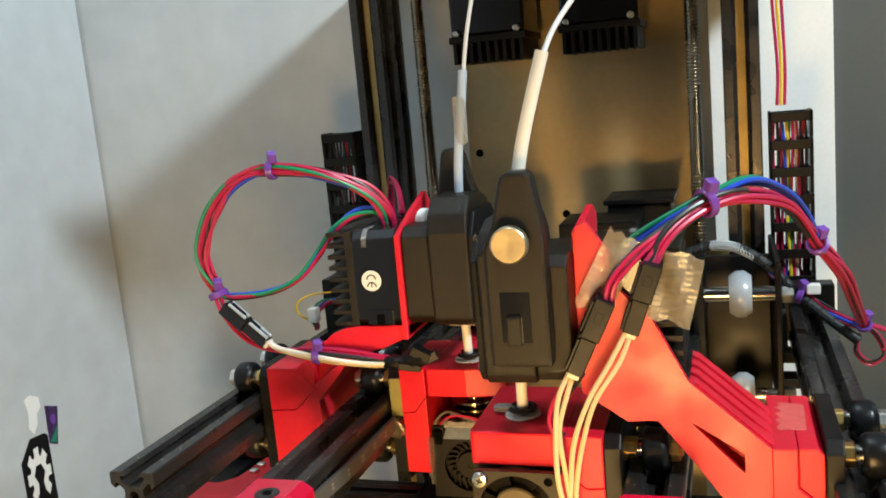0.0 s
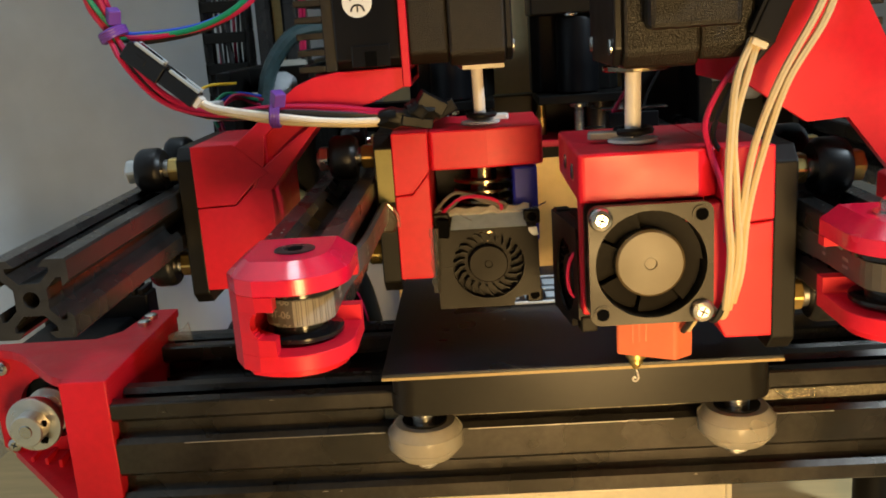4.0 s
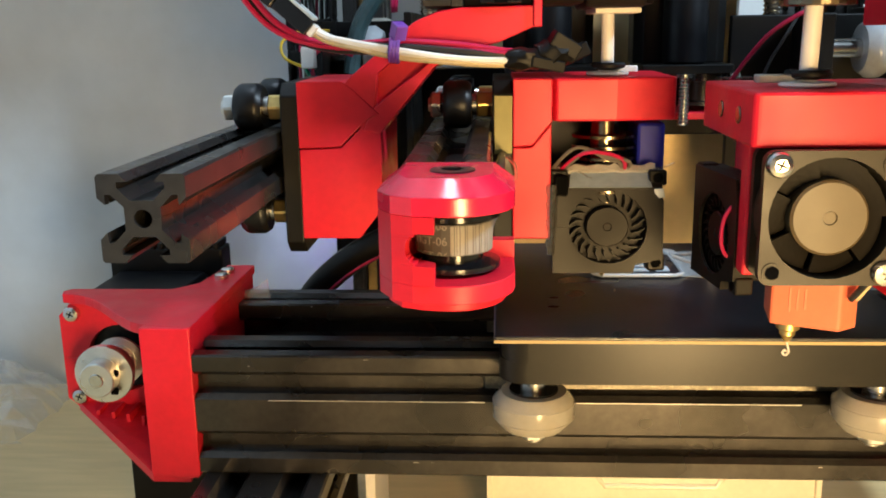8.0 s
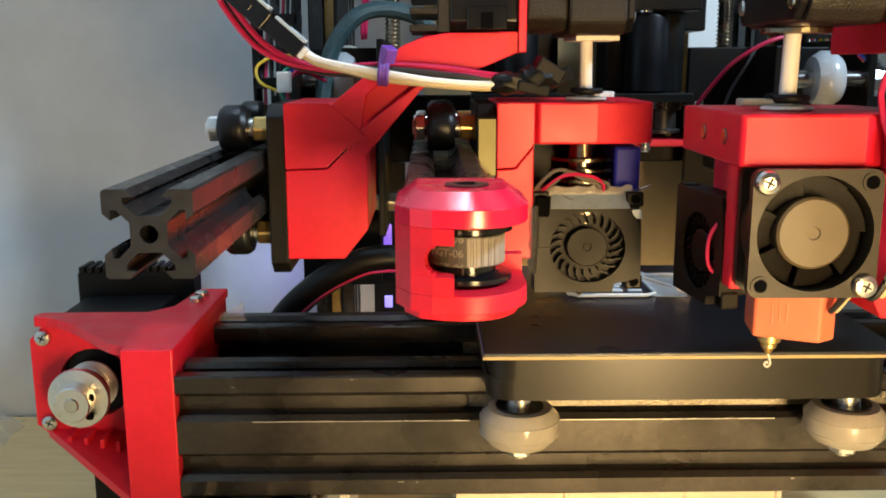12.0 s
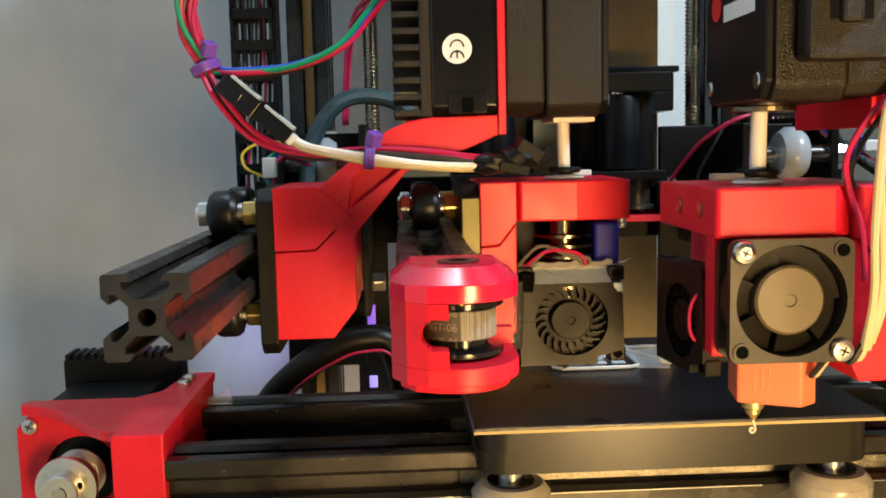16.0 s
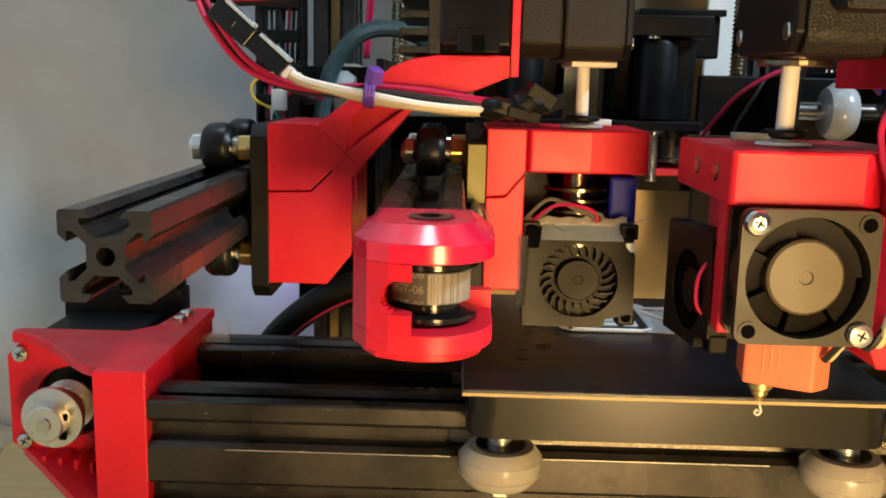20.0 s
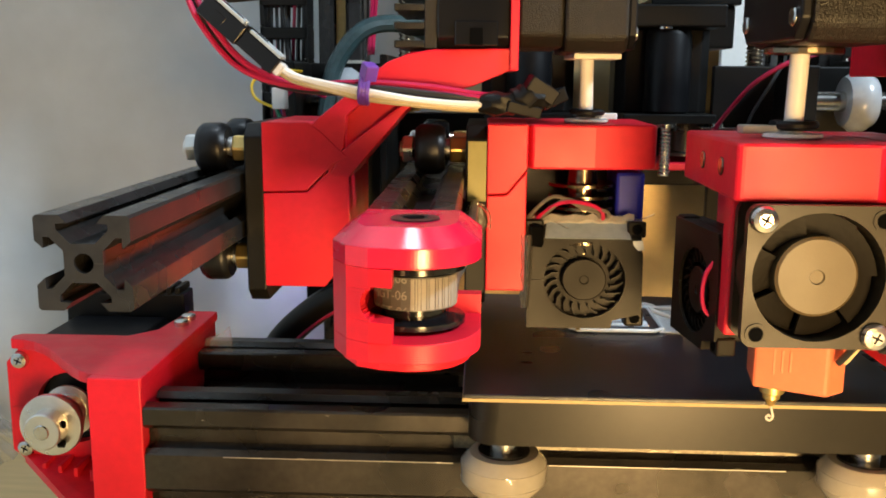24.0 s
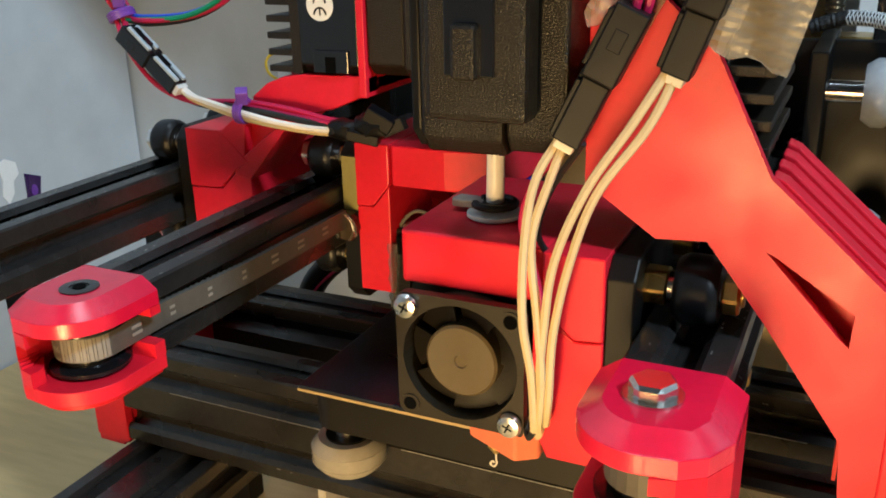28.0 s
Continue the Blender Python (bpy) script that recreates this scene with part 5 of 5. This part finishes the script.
for x, m in ((44, 1), (250, -1)):
    t = thing("lift_carriage", (x, 160, 90), "black lifting carriage with milky wheels on bright axles", "printer carriage", "lift carriages")
    part("plate", box(bmesh.new(), x - 26, x - 20, 116, 196, 88, 172, 0.6), MATT, t)
    part("front_plate", box(bmesh.new(), x - 24 if m > 0 else 198, x + 13, 152, 156, 62, 172, 0.6), MATT, t, "black plate behind the wheels")
    part("plate", box(bmesh.new(), x + 14, x + 17, 116, 196, 92, 175, 0.6), MATT, t)
    wy = 122 if x > 100 else 140
    for z in (158, 104):
        w = part("wheel", lathe(bmesh.new(), [(5, x - 8), (9.6, x - 8), (12, x - 4.5), (12, x - 0.5), (9.6, x + 3), (5, x + 3)], (wy, z), "x", 32), GREYMILK, t, "milky plastic grooved wheel")
        part("axle", cyl(bmesh.new(), (wy, z), 4, x - 20, x + 14, "x", 16), STEEL, w, "bright axle")
        part("nut", hex_head(bmesh.new(), (wy, z), 5, x + 17, x + 23, "x", 0.5), ALU, w)
    part("lead_nut", cyl(bmesh.new(), (x + 13.5 * m, 205), 11, 150, 168, "z", 24, 0.5), BRASS, t)
t = thing("black_box", (185, 180, 180), "flat black cover box behind the tool heads", "box")
part("body", box(bmesh.new(), 176, 212, 176, 214, 180, 199, 1.0), MATT, t)
part("lid", box(bmesh.new(), 174, 214, 174, 216, 199, 202, 0.6), MATT, t)
t = thing("limit_switch", (186, 95, 143), "small limit switch with a metal lever", "switch")
part("body", box(bmesh.new(), 182, 202, 90, 100, 139, 147, 0.4), BLACK, t)
part("lever", box(bmesh.new(), 180, 206, 92, 98, 148, 148.6), STEEL, t, "bright metal lever")
part("button", cyl(bmesh.new(), (186.5, 95), 2.0, 144, 148, "z", 12), W_RED, t, "red button")
part("screw", lathe(bmesh.new(), [(2, 148.6), (2, 150), (1, 150.6)], (186.5, 95), "z", 12), STEEL, t)
t = thing("guide_roller", (37, 205, 160), "pale roller in the frame", "roller")
part("roller", lathe(bmesh.new(), [(3, 30), (7, 30), (8, 33), (8, 42), (7, 45), (3, 45)], (188, 166), "x", 24), MILKY, t)
part("axle", cyl(bmesh.new(), (188, 166), 3, 12, 60, "x", 14), STEEL, t)


# ---- cable chains ----
def chain(x0, x1, y0, y1, tops, label, mats):
    t = thing("cable_chain", ((x0 + x1) / 2, (y0 + y1) / 2, 60), label, "cable chain", "cable chains")
    for k, z in enumerate(tops):
        bm = bmesh.new()
        for x in (x0, x1 - 1.8):
            prism(bm, [(y0, z - 11), (y1, z - 11), (y1, z + 4.5), (y0, z + 4.5)], "x", x, x + 1.8, 0.5, 1)
        box(bm, x0, x1, y0, y0 + 1.6, z - 1.6, z + 3.8, 0.4)
        box(bm, x0, x1, y1 - 1.6, y1, z - 1.6, z + 3.8, 0.4)
        part("link", bm, MATT, t)
    rng = random.Random(int(x0) + 50)
    for k in range(12):
        x = x0 + 3 + (x1 - x0 - 6) * k / 11
        pts = [(x + rng.uniform(-1, 1), (y0 + y1) / 2 + rng.uniform(-5, 0), z) for z in (128, 150, 175, 200, 225, tops[-1] + 2)]
        part("wire", tube(bmesh.new(), pts, 0.9, 6, 4), mats[k % len(mats)], t)
    return t


chain(266, 289, 190, 207, [70 + 15.5 * k for k in range(12)], "black open cable chain full of coloured wires",
      (W_RED, W_BLACK, W_RED, W_BLUE, W_YELLOW, W_GREEN, W_RED, W_WHITE, W_RED, W_BLACK))
# Wires are mostly black here to give the shade this chain stands in.
chain(-8, 15, 193, 210, [139 + 15.5 * k for k in range(8)], "black open cable chain beside the upright", (W_BLACK, W_BLACK, W_RED, W_BLACK, W_BLACK, W_BLACK))
t = thing("motor_lead", (266, 206, 255), "red and yellow wires rising from the cable chain", "wires")
for k, m in enumerate((W_RED, W_YELLOW, W_RED)):
    part("wire", tube(bmesh.new(), [(271 + k * 2, 200, 248), (272 + k * 2, 206, 270), (270 + k * 2.5, 212, 310), (269 + k * 2.5, 214, 352)], 0.9, 6), m, t)


# ---- wiring ----
def bundle(parent, pts, mats, spread, r, seed, taper=0.0):
    """Several wires that follow one line, each a little off it."""
    rng = random.Random(seed)
    n = len(mats)
    for k, m in enumerate(mats):
        a = 2 * math.pi * k / n
        own = []
        for j, p in enumerate(pts):
            s = spread * (1 if 0 < j < len(pts) - 1 else 0.8)
            own.append(Vector(p) + Vector((math.cos(a) * s + rng.uniform(-0.5, 0.5) * spread, math.sin(a * 1.7) * s * 0.8 + rng.uniform(-0.5, 0.5) * spread, math.sin(a) * s + rng.uniform(-0.5, 0.5) * spread)))
        part("wire", tube(bmesh.new(), own, r, 7, 7), m, parent)


def tie(parent, at, axis, r, seed=0):
    """A cable tie round a bundle at a point; axis: the way the bundle runs."""
    at, axis = Vector(at), Vector(axis).normalized()
    u = axis.orthogonal().normalized()
    v = axis.cross(u)
    pts = [at + r * (math.cos(2 * math.pi * k / 14) * u + math.sin(2 * math.pi * k / 14) * v) for k in range(15)]
    bm = bmesh.new()
    for off in (-0.9, 0, 0.9):
        tube(bm, [p + axis * off for p in pts], 0.75, 6, 1)
    c = part("cable_tie", bm, PURPLE, parent, "purple cable tie")
    head = box(bmesh.new(), -1.9, 1.9, -1.9, 1.9, -1.2, 3.4, 0.4)
    up = Vector((0.25, -0.35, 0.9)).normalized()
    turned(head, Matrix.Translation(at + up * (r + 0.8)) @ up.to_track_quat("Z", "Y").to_matrix().to_4x4())
    part("tie_head", head, PURPLE, c)
    return c


# loop of wires over the left carriage
t = thing("wire_loom", (40, 12, 165), "looped red, black, blue and green wires with purple ties", "wires", "wire looms")
loop = [(98, 30, 205), (98, 26, 221), (90, 20, 233), (74, 13, 242), (53, 8, 246), (37, 6, 243), (23, 6, 230), (14, 7, 213), (13, 8, 202), (18, 9, 190)]
bundle(t, loop, (W_RED, W_RED, W_BLACK, W_RED, W_GREEN, W_RED, W_RED, W_BLACK, W_BLUE, W_RED), 2.0, 0.85, 11)
bundle(t, [(17, 9, 189), (26, 10, 188.5), (44, 11, 190), (58, 12, 196), (68, 14, 207), (76, 18, 217), (86, 22, 222.5), (95, 26, 222), (98, 30, 214)], (W_RED, W_BLUE, W_GREEN, W_BLACK), 1.3, 0.9, 12)
bundle(t, [(17, 8, 190), (22, 7, 180), (32, 7, 169), (46, 7, 163.5), (66, 6, 162.8), (84, 5, 162.0), (98, 4, 160.5), (112, 5, 159.5)], (W_RED, W_RED, W_RED, W_BLACK), 1.2, 0.85, 13)
bundle(t, [(42, 4, 169), (47, 3.5, 166), (56, 3, 163.6), (68, 2.5, 161.2), (82, 2.5, 159.4), (96, 3, 158.4), (108, 5, 158.6)], (W_WHITE, W_WHITE, CREAM), 0.8, 0.95, 14)
bundle(t, [(58, 5, 163.5), (74, 4, 162.4), (92, 4, 160.4), (112, 6, 158.8)], (W_BLACK, W_BLACK), 0.9, 0.9, 15)
tie(t, (53, 8, 246), (1, 0, 0), 4.0)
tie(t, (17.5, 8.5, 190), (0.4, 0, -1), 4.0)
tie(t, (66.5, 4, 162.4), (1, 0, -0.1), 3.6)


def connector(at, way, w, h, length, label, ridge=BLACK, shell=BLACK):
    """A two-part black plug and socket along a line."""
    t = thing("wire_connector", at, label, "connector", "wire connectors")
    m = Matrix.Translation(Vector(at)) @ Vector(way).normalized().to_track_quat("X", "Z").to_matrix().to_4x4()
    bm = box(bmesh.new(), 0, length * 0.52, -w / 2, w / 2, -h / 2, h / 2, 0.4)
    box(bm, length * 0.08, length * 0.4, -w * 0.28, w * 0.28, h / 2, h / 2 + 0.9, 0.3)
    a = part("socket", turned(bm, m), shell, t)
    bm = box(bmesh.new(), length * 0.52, length, -w * 0.42, w * 0.42, -h * 0.42, h * 0.42, 0.4)
    box(bm, length * 0.5, length * 0.75, -w * 0.2, w * 0.2, h * 0.42, h * 0.42 + 1.0, 0.3)
    part("plug", turned(bm, m), shell, t)
    bm = box(bmesh.new(), length * 0.15, length * 0.3, -w * 0.5 - 0.1, w * 0.5 + 0.1, -h * 0.2, h * 0.2, 0.2)
    part("latch", turned(bm, m), shell, a)
    for s in (-1, 1):
        for u0, u1, k in ((0.06, 0.46, 0.5), (0.56, 0.98, 0.42)):
            bm = box(bmesh.new(), length * u0, length * u1, s * w * 0.26 - 0.8, s * w * 0.26 + 0.8, h * k - 0.2, h * k + 0.9, 0.25)
            part("guide_rail", turned(bm, m), ridge, a)
    part("wire_seal", turned(box(bmesh.new(), length, length + 1.6, -w * 0.34, w * 0.34, -h * 0.3, h * 0.3, 0.3), m), W_WHITE, t, "pale wire ends at the plug")
    return t


# Pale grey on the ridges paints the window's glints on black plastic.
connector((23.0, 3.5, 185.5), (20, -0.5, -17.5), 6.5, 6.0, 26, "black plug and socket joining the wires, ridges paled as window glints", HAZE, GLOSSY)
t = thing("tape_wad", (110, 6, 156), "crumpled black tape and plugs tucked under the extruder", "tape")
rng = random.Random(8)
for c, r in (((104, 4.5, 159), (7, 4, 3.4)), ((112, 5.5, 160.5), (6, 4.4, 4.2))):
    bm = bmesh.new()
    bmesh.ops.create_icosphere(bm, subdivisions=3, radius=1)
    for v in bm.verts:
        k = 1 + 0.12 * math.sin(v.co.x * 7 + c[0]) * math.cos(v.co.z * 6) + rng.uniform(-0.05, 0.05)
        v.co = Vector(c) + Vector((v.co.x * r[0], v.co.y * r[1], v.co.z * r[2])) * k
    for f in bm.faces:
        f.smooth = True
    part("wad", bm, MATT, t)
for at, turn, size in (((115, 4.5, 163), 32, (4.5, 2.6, 2.2)), ((118.5, 6.5, 160.5), -24, (3.6, 2.4, 2.0)), ((110, 3.2, 157.6), 12, (5.0, 2.2, 1.6))):
    bm = box(bmesh.new(), -size[0], size[0], -size[1], size[1], -size[2], size[2], 0.4)
    part("plug", turned(bm, Matrix.Translation(at) @ Matrix.Rotation(radians(turn), 4, "Y") @ Matrix.Rotation(radians(14), 4, "Z")), BLACK, t)
m = Matrix.Translation((101, 2.5, 158.6)) @ Matrix.Rotation(radians(-12), 4, "Y")
part("crimp", turned(cyl(bmesh.new(), (3, 1.6), 0.9, -3, 3, "x", 12, 0.2), m), W_BLUE, t, "blue crimped wire end")
connector((220.4, -61.0, 213.5), (-7.6, -0.3, -20.8), 8.5, 6.5, 24, "black plug and socket with cream wires")
connector((205.0, -63.0, 202.5), (-9.5, -1, -20), 8.5, 6.5, 27, "black plug and socket with cream wires")

t = thing("wire_loom", (240, -40, 205), "arched red, blue and green wires with purple ties", "wires", "wire looms")
arch = [(219, -60, 212), (226, -54, 222), (238, -44, 229), (252, -30, 229.5), (265, 0, 220), (277, 34, 199.5), (289, 62, 181), (297, 88, 162), (303.3, 110, 145)]
bundle(t, arch, (W_RED, W_RED, W_RED, W_BLACK, W_RED, W_RED, W_BLACK, W_RED), 1.7, 0.9, 21)
bundle(t, [(206, -46, 212), (214, -46, 219), (226, -46, 226), (238, -42, 231.5), (252, -26, 234), (264, -2, 226), (272, 20, 213), (277, 33, 201)], (W_BLUE, W_GREEN, W_BLUE), 1.0, 0.95, 22)
bundle(t, [(205, -63, 201), (208, -62, 208), (216, -58, 217), (226, -52, 224)], (W_RED, W_BLACK, W_RED, W_BLACK), 1.2, 0.85, 23)
bundle(t, [(303.3, 110, 145), (309, 110, 139), (312, 110, 130), (306, 109, 126), (300, 109, 131), (301, 110, 140)], (W_RED, W_BLACK, W_RED), 0.9, 0.7, 24)
bundle(t, [(303.3, 110, 145), (310, 112, 143), (318, 112, 139), (319, 111, 134), (312, 110, 133)], (W_RED, W_RED), 0.9, 0.8, 25)
tie(t, (237, -44, 229.6), (1, 0.8, 0.3), 4.4)
tie(t, (277, 34, 199.5), (0.4, 1, -0.7), 3.8)
tie(t, (303.3, 110, 145), (0.3, 1, -0.7), 3.2)

t = thing("heater_wires", (190, -64, 150), "cream sleeved heater wires hanging beside the fan", "wires")
bundle(t, [(212.4, -62.5, 192), (207, -64.5, 182), (199, -67, 169), (193.5, -66.5, 154), (190.5, -65, 138), (189.0, -63.5, 124), (188.0, -61.5, 115)], (CREAM, CREAM), 1.1, 0.92, 31)
bundle(t, [(193.6, -65, 180), (189.5, -66.5, 171), (187, -67.5, 158), (187.6, -67, 142), (188.6, -65, 128), (187.6, -62, 113)], (CREAM, CREAM), 1.0, 0.92, 32)
bundle(t, [(195.5, -65.5, 179), (187, -63, 170), (182.5, -60, 160), (184, -59, 152), (187, -60, 142), (187.5, -61, 130)], (W_RED,), 0.3, 0.75, 33)
bundle(t, [(196.5, -65.5, 178), (188, -60, 166), (185, -57, 156), (189, -56, 150)], (W_BLACK,), 0.3, 0.7, 34)
bundle(t, [(188, -61.5, 115), (186, -60, 110), (183.5, -56, 112), (180, -50, 104)], (CREAM, W_BLACK), 0.8, 0.8, 35)

t = thing("tape_wrap", (222, -58, 205), "wrinkled clear tape wrapped round the wiring", "tape")


def flap(m, w0, w1, h, seed):
    """A wrinkled strip of tape, ridged across, round the origin of m."""
    rng = random.Random(seed)
    bm = bmesh.new()
    rows = []
    for i in range(27):
        z = -h + 2 * h * i / 26
        rows.append([[bm.verts.new((x, y + (0.10 if i % 2 else -0.06) + rng.uniform(-0.06, 0.06) + 0.5 * math.sin(x * 0.5 + i * 0.21), z + rng.uniform(-0.2, 0.2) + (0.8 * math.sin(x * 1.7) if i in (0, 26) else 0))) for x in np.linspace(w0, w1, 7)] for y in (-0.25, 0.25)])
    for a, b in zip(rows, rows[1:]):
        for s in (0, 1):
            for j in range(6):
                bm.faces.new((a[s][j], a[s][j + 1], b[s][j + 1], b[s][j]))
        for j in (0, 6):
            bm.faces.new((a[0][j], a[1][j], b[1][j], b[0][j]))
    for r in (rows[0], rows[-1]):
        for j in range(6):
            bm.faces.new((r[0][j], r[0][j + 1], r[1][j + 1], r[1][j]))
    part("flap", turned(bm, m), TAPE, t)


flap(Matrix.Translation((224.5, -57.5, 205)) @ Matrix.Rotation(radians(14), 4, "Y") @ Matrix.Rotation(radians(-12), 4, "Z"), -6.5, 9.5, 11.5, 1)
flap(Matrix.Translation((206.0, -58.5, 209.5)) @ Matrix.Rotation(radians(28), 4, "Y"), -6.5, 5.5, 14, 2)

# sleeved cable, switch lead and loose wires at the back
t = thing("sleeved_cable", (60, 140, 180), "dark braided cable sleeve arched behind the carriage", "cable", "sleeved cables")
bm = bmesh.new()
pts = curve_points([(34, 128, 150), (38, 130, 170), (48, 132, 184), (60, 136, 188), (74, 140, 185), (84, 142, 176)], 8)
tube(bm, pts, lambda s: 3.6 + 0.08 * math.sin(s * 260), 10, 2)
part("sleeve", bm, material("braided_sleeve", (0.03, 0.062, 0.066), 0.45, bump=0.9, bump_scale=2200, vary=0.5), t)
t = thing("sleeved_cable", (262, 110, 170), "dark braided cable sleeve with a red tracer", "cable", "sleeved cables")
bm = bmesh.new()
pts = curve_points([(222, 128, 179), (234, 127, 182.5), (247, 126, 181), (259, 124, 174), (268, 122, 165), (276, 120, 157), (288, 114, 147), (301, 108, 137)], 8)
tube(bm, pts, lambda s: 2.5 + 0.2 * math.sin(s * 300), 10, 2)
part("sleeve", bm, material("black_braided_sleeve", (0.012, 0.013, 0.014), 0.5, bump=0.9, bump_scale=2200, vary=0.5), t)
bm = bmesh.new()
core = curve_points([(234, 127, 182.5), (241, 126.5, 182.4), (247, 126, 181), (255, 125, 176.8)], 12)
for k in range(4):
    for way in (1, -1):
        pts = []
        for i, p in enumerate(core):
            a = way * i * 0.75 + k * math.pi / 2
            pts.append(p + Vector((0.25 * math.cos(a), math.cos(a), math.sin(a))) * 2.65)
        tube(bm, pts, 0.2, 5, 1)
tagged(part("braid", bm, PALEGREY, t, "pale braided strands"), kind="stuff")
t = thing("switch_lead", (200, 95, 150), "thin magenta wire rising from the limit switch", "wires")
part("wire", tube(bmesh.new(), [(184, 92, 147), (188, 84, 156), (194, 78, 165), (204, 74, 172), (214, 76, 175)], 0.8, 7), W_RED, t)
part("wire", tube(bmesh.new(), [(196, 94, 146), (198, 92, 154), (203, 90, 164), (208, 92, 172)], 0.6, 7), W_BLACK, t)
t = thing("loose_wires", (30, 110, 160), "small tangle of coloured wires and a white plug", "wires")
bundle(t, [(24, 92, 150), (22, 94, 157), (28, 100, 163), (38, 106, 160)], (W_RED, W_BLUE, W_GREEN, W_BLACK, W_RED), 1.6, 0.7, 41)
part("wire", tube(bmesh.new(), [(22, 92, 154), (14, 92, 158), (13, 93, 164), (20, 96, 168), (30, 102, 168)], 0.6, 7), W_YELLOW, t)
part("white_plug", box(bmesh.new(), 21, 26, 88, 94, 154, 162, 0.5), WHITE, t, "white plug")
bundle(t, [(50, 150, 176), (52, 150, 200), (54, 146, 216), (62, 130, 226), (80, 90, 226), (96, 50, 218)], (W_RED, W_RED, W_RED), 1.4, 0.9, 42)
t = thing("bed_cable", (32, 112, 40), "thick black bed cable arched behind the rail, with a red tracer", "cable")
arc = [(8, 114, 40), (15, 113, 55), (26, 112, 67), (40, 111, 77), (56, 111, 83), (70, 113, 78), (78, 116, 40)]
part("jacket", tube(bmesh.new(), arc, 6.0, 14, 8), MATT, t)
part("tracer", tube(bmesh.new(), [(x + 1.2, y - 5.2, z - 4.2) for x, y, z in arc], 0.6, 7, 8), W_RED, t, "thin red tracer wire")
t = thing("plug_cluster", (268, 100, 140), "white plug with purple tie where the wires meet the carriage", "connector")
part("plug", box(bmesh.new(), 278.5, 285.0, 116, 121, 158.5, 163.5, 0.6), WHITE, t)
tie(t, (275.7, 120, 157.8), (1, -0.2, -0.4), 4.0)
bundle(t, [(262, 122, 168), (270, 121, 162), (277, 120, 157), (286, 117, 151), (296, 113, 146), (303, 110, 144)], (W_RED, W_BLACK, W_BLUE, W_RED, W_YELLOW), 1.6, 0.8, 51)

# stickers on the side wall
DARKPURPLE = material("dark_purple_print", (0.05, 0.02, 0.09), 0.3, bump=0.03, vary=0.3)
t = thing("wall_sticker", (-262, 160, 0), "black sticker with a pale cog shape on the wall", "sticker")
part("sheet", prism(bmesh.new(), [(157, -24), (187, -22), (187, 40), (184, 43), (169, 44), (157, 29)], "x", -261.9, -261.5), BLACK, t)
cog = []
for k in range(8):
    for da, rr in ((-0.28, 12), (-0.2, 17), (0.2, 17), (0.28, 12)):
        a = 2 * math.pi * k / 8 + da
        cog.append((172.5 + rr * 0.72 * math.cos(a), 14 + rr * 1.3 * math.sin(a)))
part("cog", prism(bmesh.new(), cog, "x", -261.6, -261.3), BOARD, t)
part("cog_middle", prism(bmesh.new(), [(168, -8), (177, -8), (175, 8), (178, 15), (175, 22), (170, 22), (167, 15), (170, 8)], "x", -261.4, -261.1), BLACK, t)
part("lettering_bar", box(bmesh.new(), -261.9, -261.5, 158, 188, -36, -29), BLACK, t, "dark bar of lettering")
t = thing("wall_sticker", (-262, 196, 30), "small dark purple and green sticker on the wall", "sticker")
part("sheet", prism(bmesh.new(), [(188, 33), (196, 29), (202, 58), (189, 63)], "x", -261.9, -261.4), DARKPURPLE, t)
part("green_corner", prism(bmesh.new(), [(189, 34), (195, 31), (198, 44), (193, 38)], "x", -261.5, -261.2), W_GREEN, t)
part("ring_mark", prism(bmesh.new(), [(195 + 2.6 * math.cos(k), 50 + 4 * math.sin(k)) for k in [math.pi * j / 8 for j in range(16)]], "x", -261.5, -261.2), PURPLE, t)
t = solo("torn_sticker", prism(bmesh.new(), [(170, 74), (176, 76), (184, 72), (185, 64), (180, 60), (179, 52), (174, 46), (170, 52), (172, 62)], "x", -261.9, -261.4), BOARD, (-262, 178, 46), "torn white scrap of a sticker on the wall", "sticker")
# small violet indicator lamp low in the frame
GLOW = bpy.data.materials.new("violet_indicator")
GLOW.use_nodes = True
GLOW.node_tree.nodes["Principled BSDF"].inputs["Emission Color"].default_value = (0.25, 0.06, 1.0, 1)
GLOW.node_tree.nodes["Principled BSDF"].inputs["Emission Strength"].default_value = 0.8
glow = bpy.data.lights.new("indicator_glow", "POINT")
glow.energy, glow.color, glow.shadow_soft_size = 0.02, (0.35, 0.12, 1.0), 0.004
new("indicator_glow", glow).location = (-0.012, 0.262, 0.045)
t = thing("indicator_lamp", (60, 171, 40), "violet indicator lamp on a dark board", "indicator lamp")
part("board", box(bmesh.new(), 52, 68, 171, 173, 40, 118, 0.3), BLACK, t)
for z0, z1 in ((70, 88), (46, 52)):
    part("lens", box(bmesh.new(), 57, 61, 169.5, 171, z0, z1, 0.4), GLOW, t, "glowing violet lens")

# white thumb wheel between the motor plate and the drive body
t = thing("idler_wheel", (114, 30, 208), "white plastic wheel beside the extruder gearbox", "wheel")
w = part("disc", lathe(bmesh.new(), [(2, 110), (7.6, 110), (8.4, 111), (8.4, 114.5), (7.6, 115.5), (2, 115.5)], (34, 213.5), "x", 32), WHITE, t)
part("axle", cyl(bmesh.new(), (34, 213.5), 1.8, 109, 121.3, "x", 14), STEEL, w)
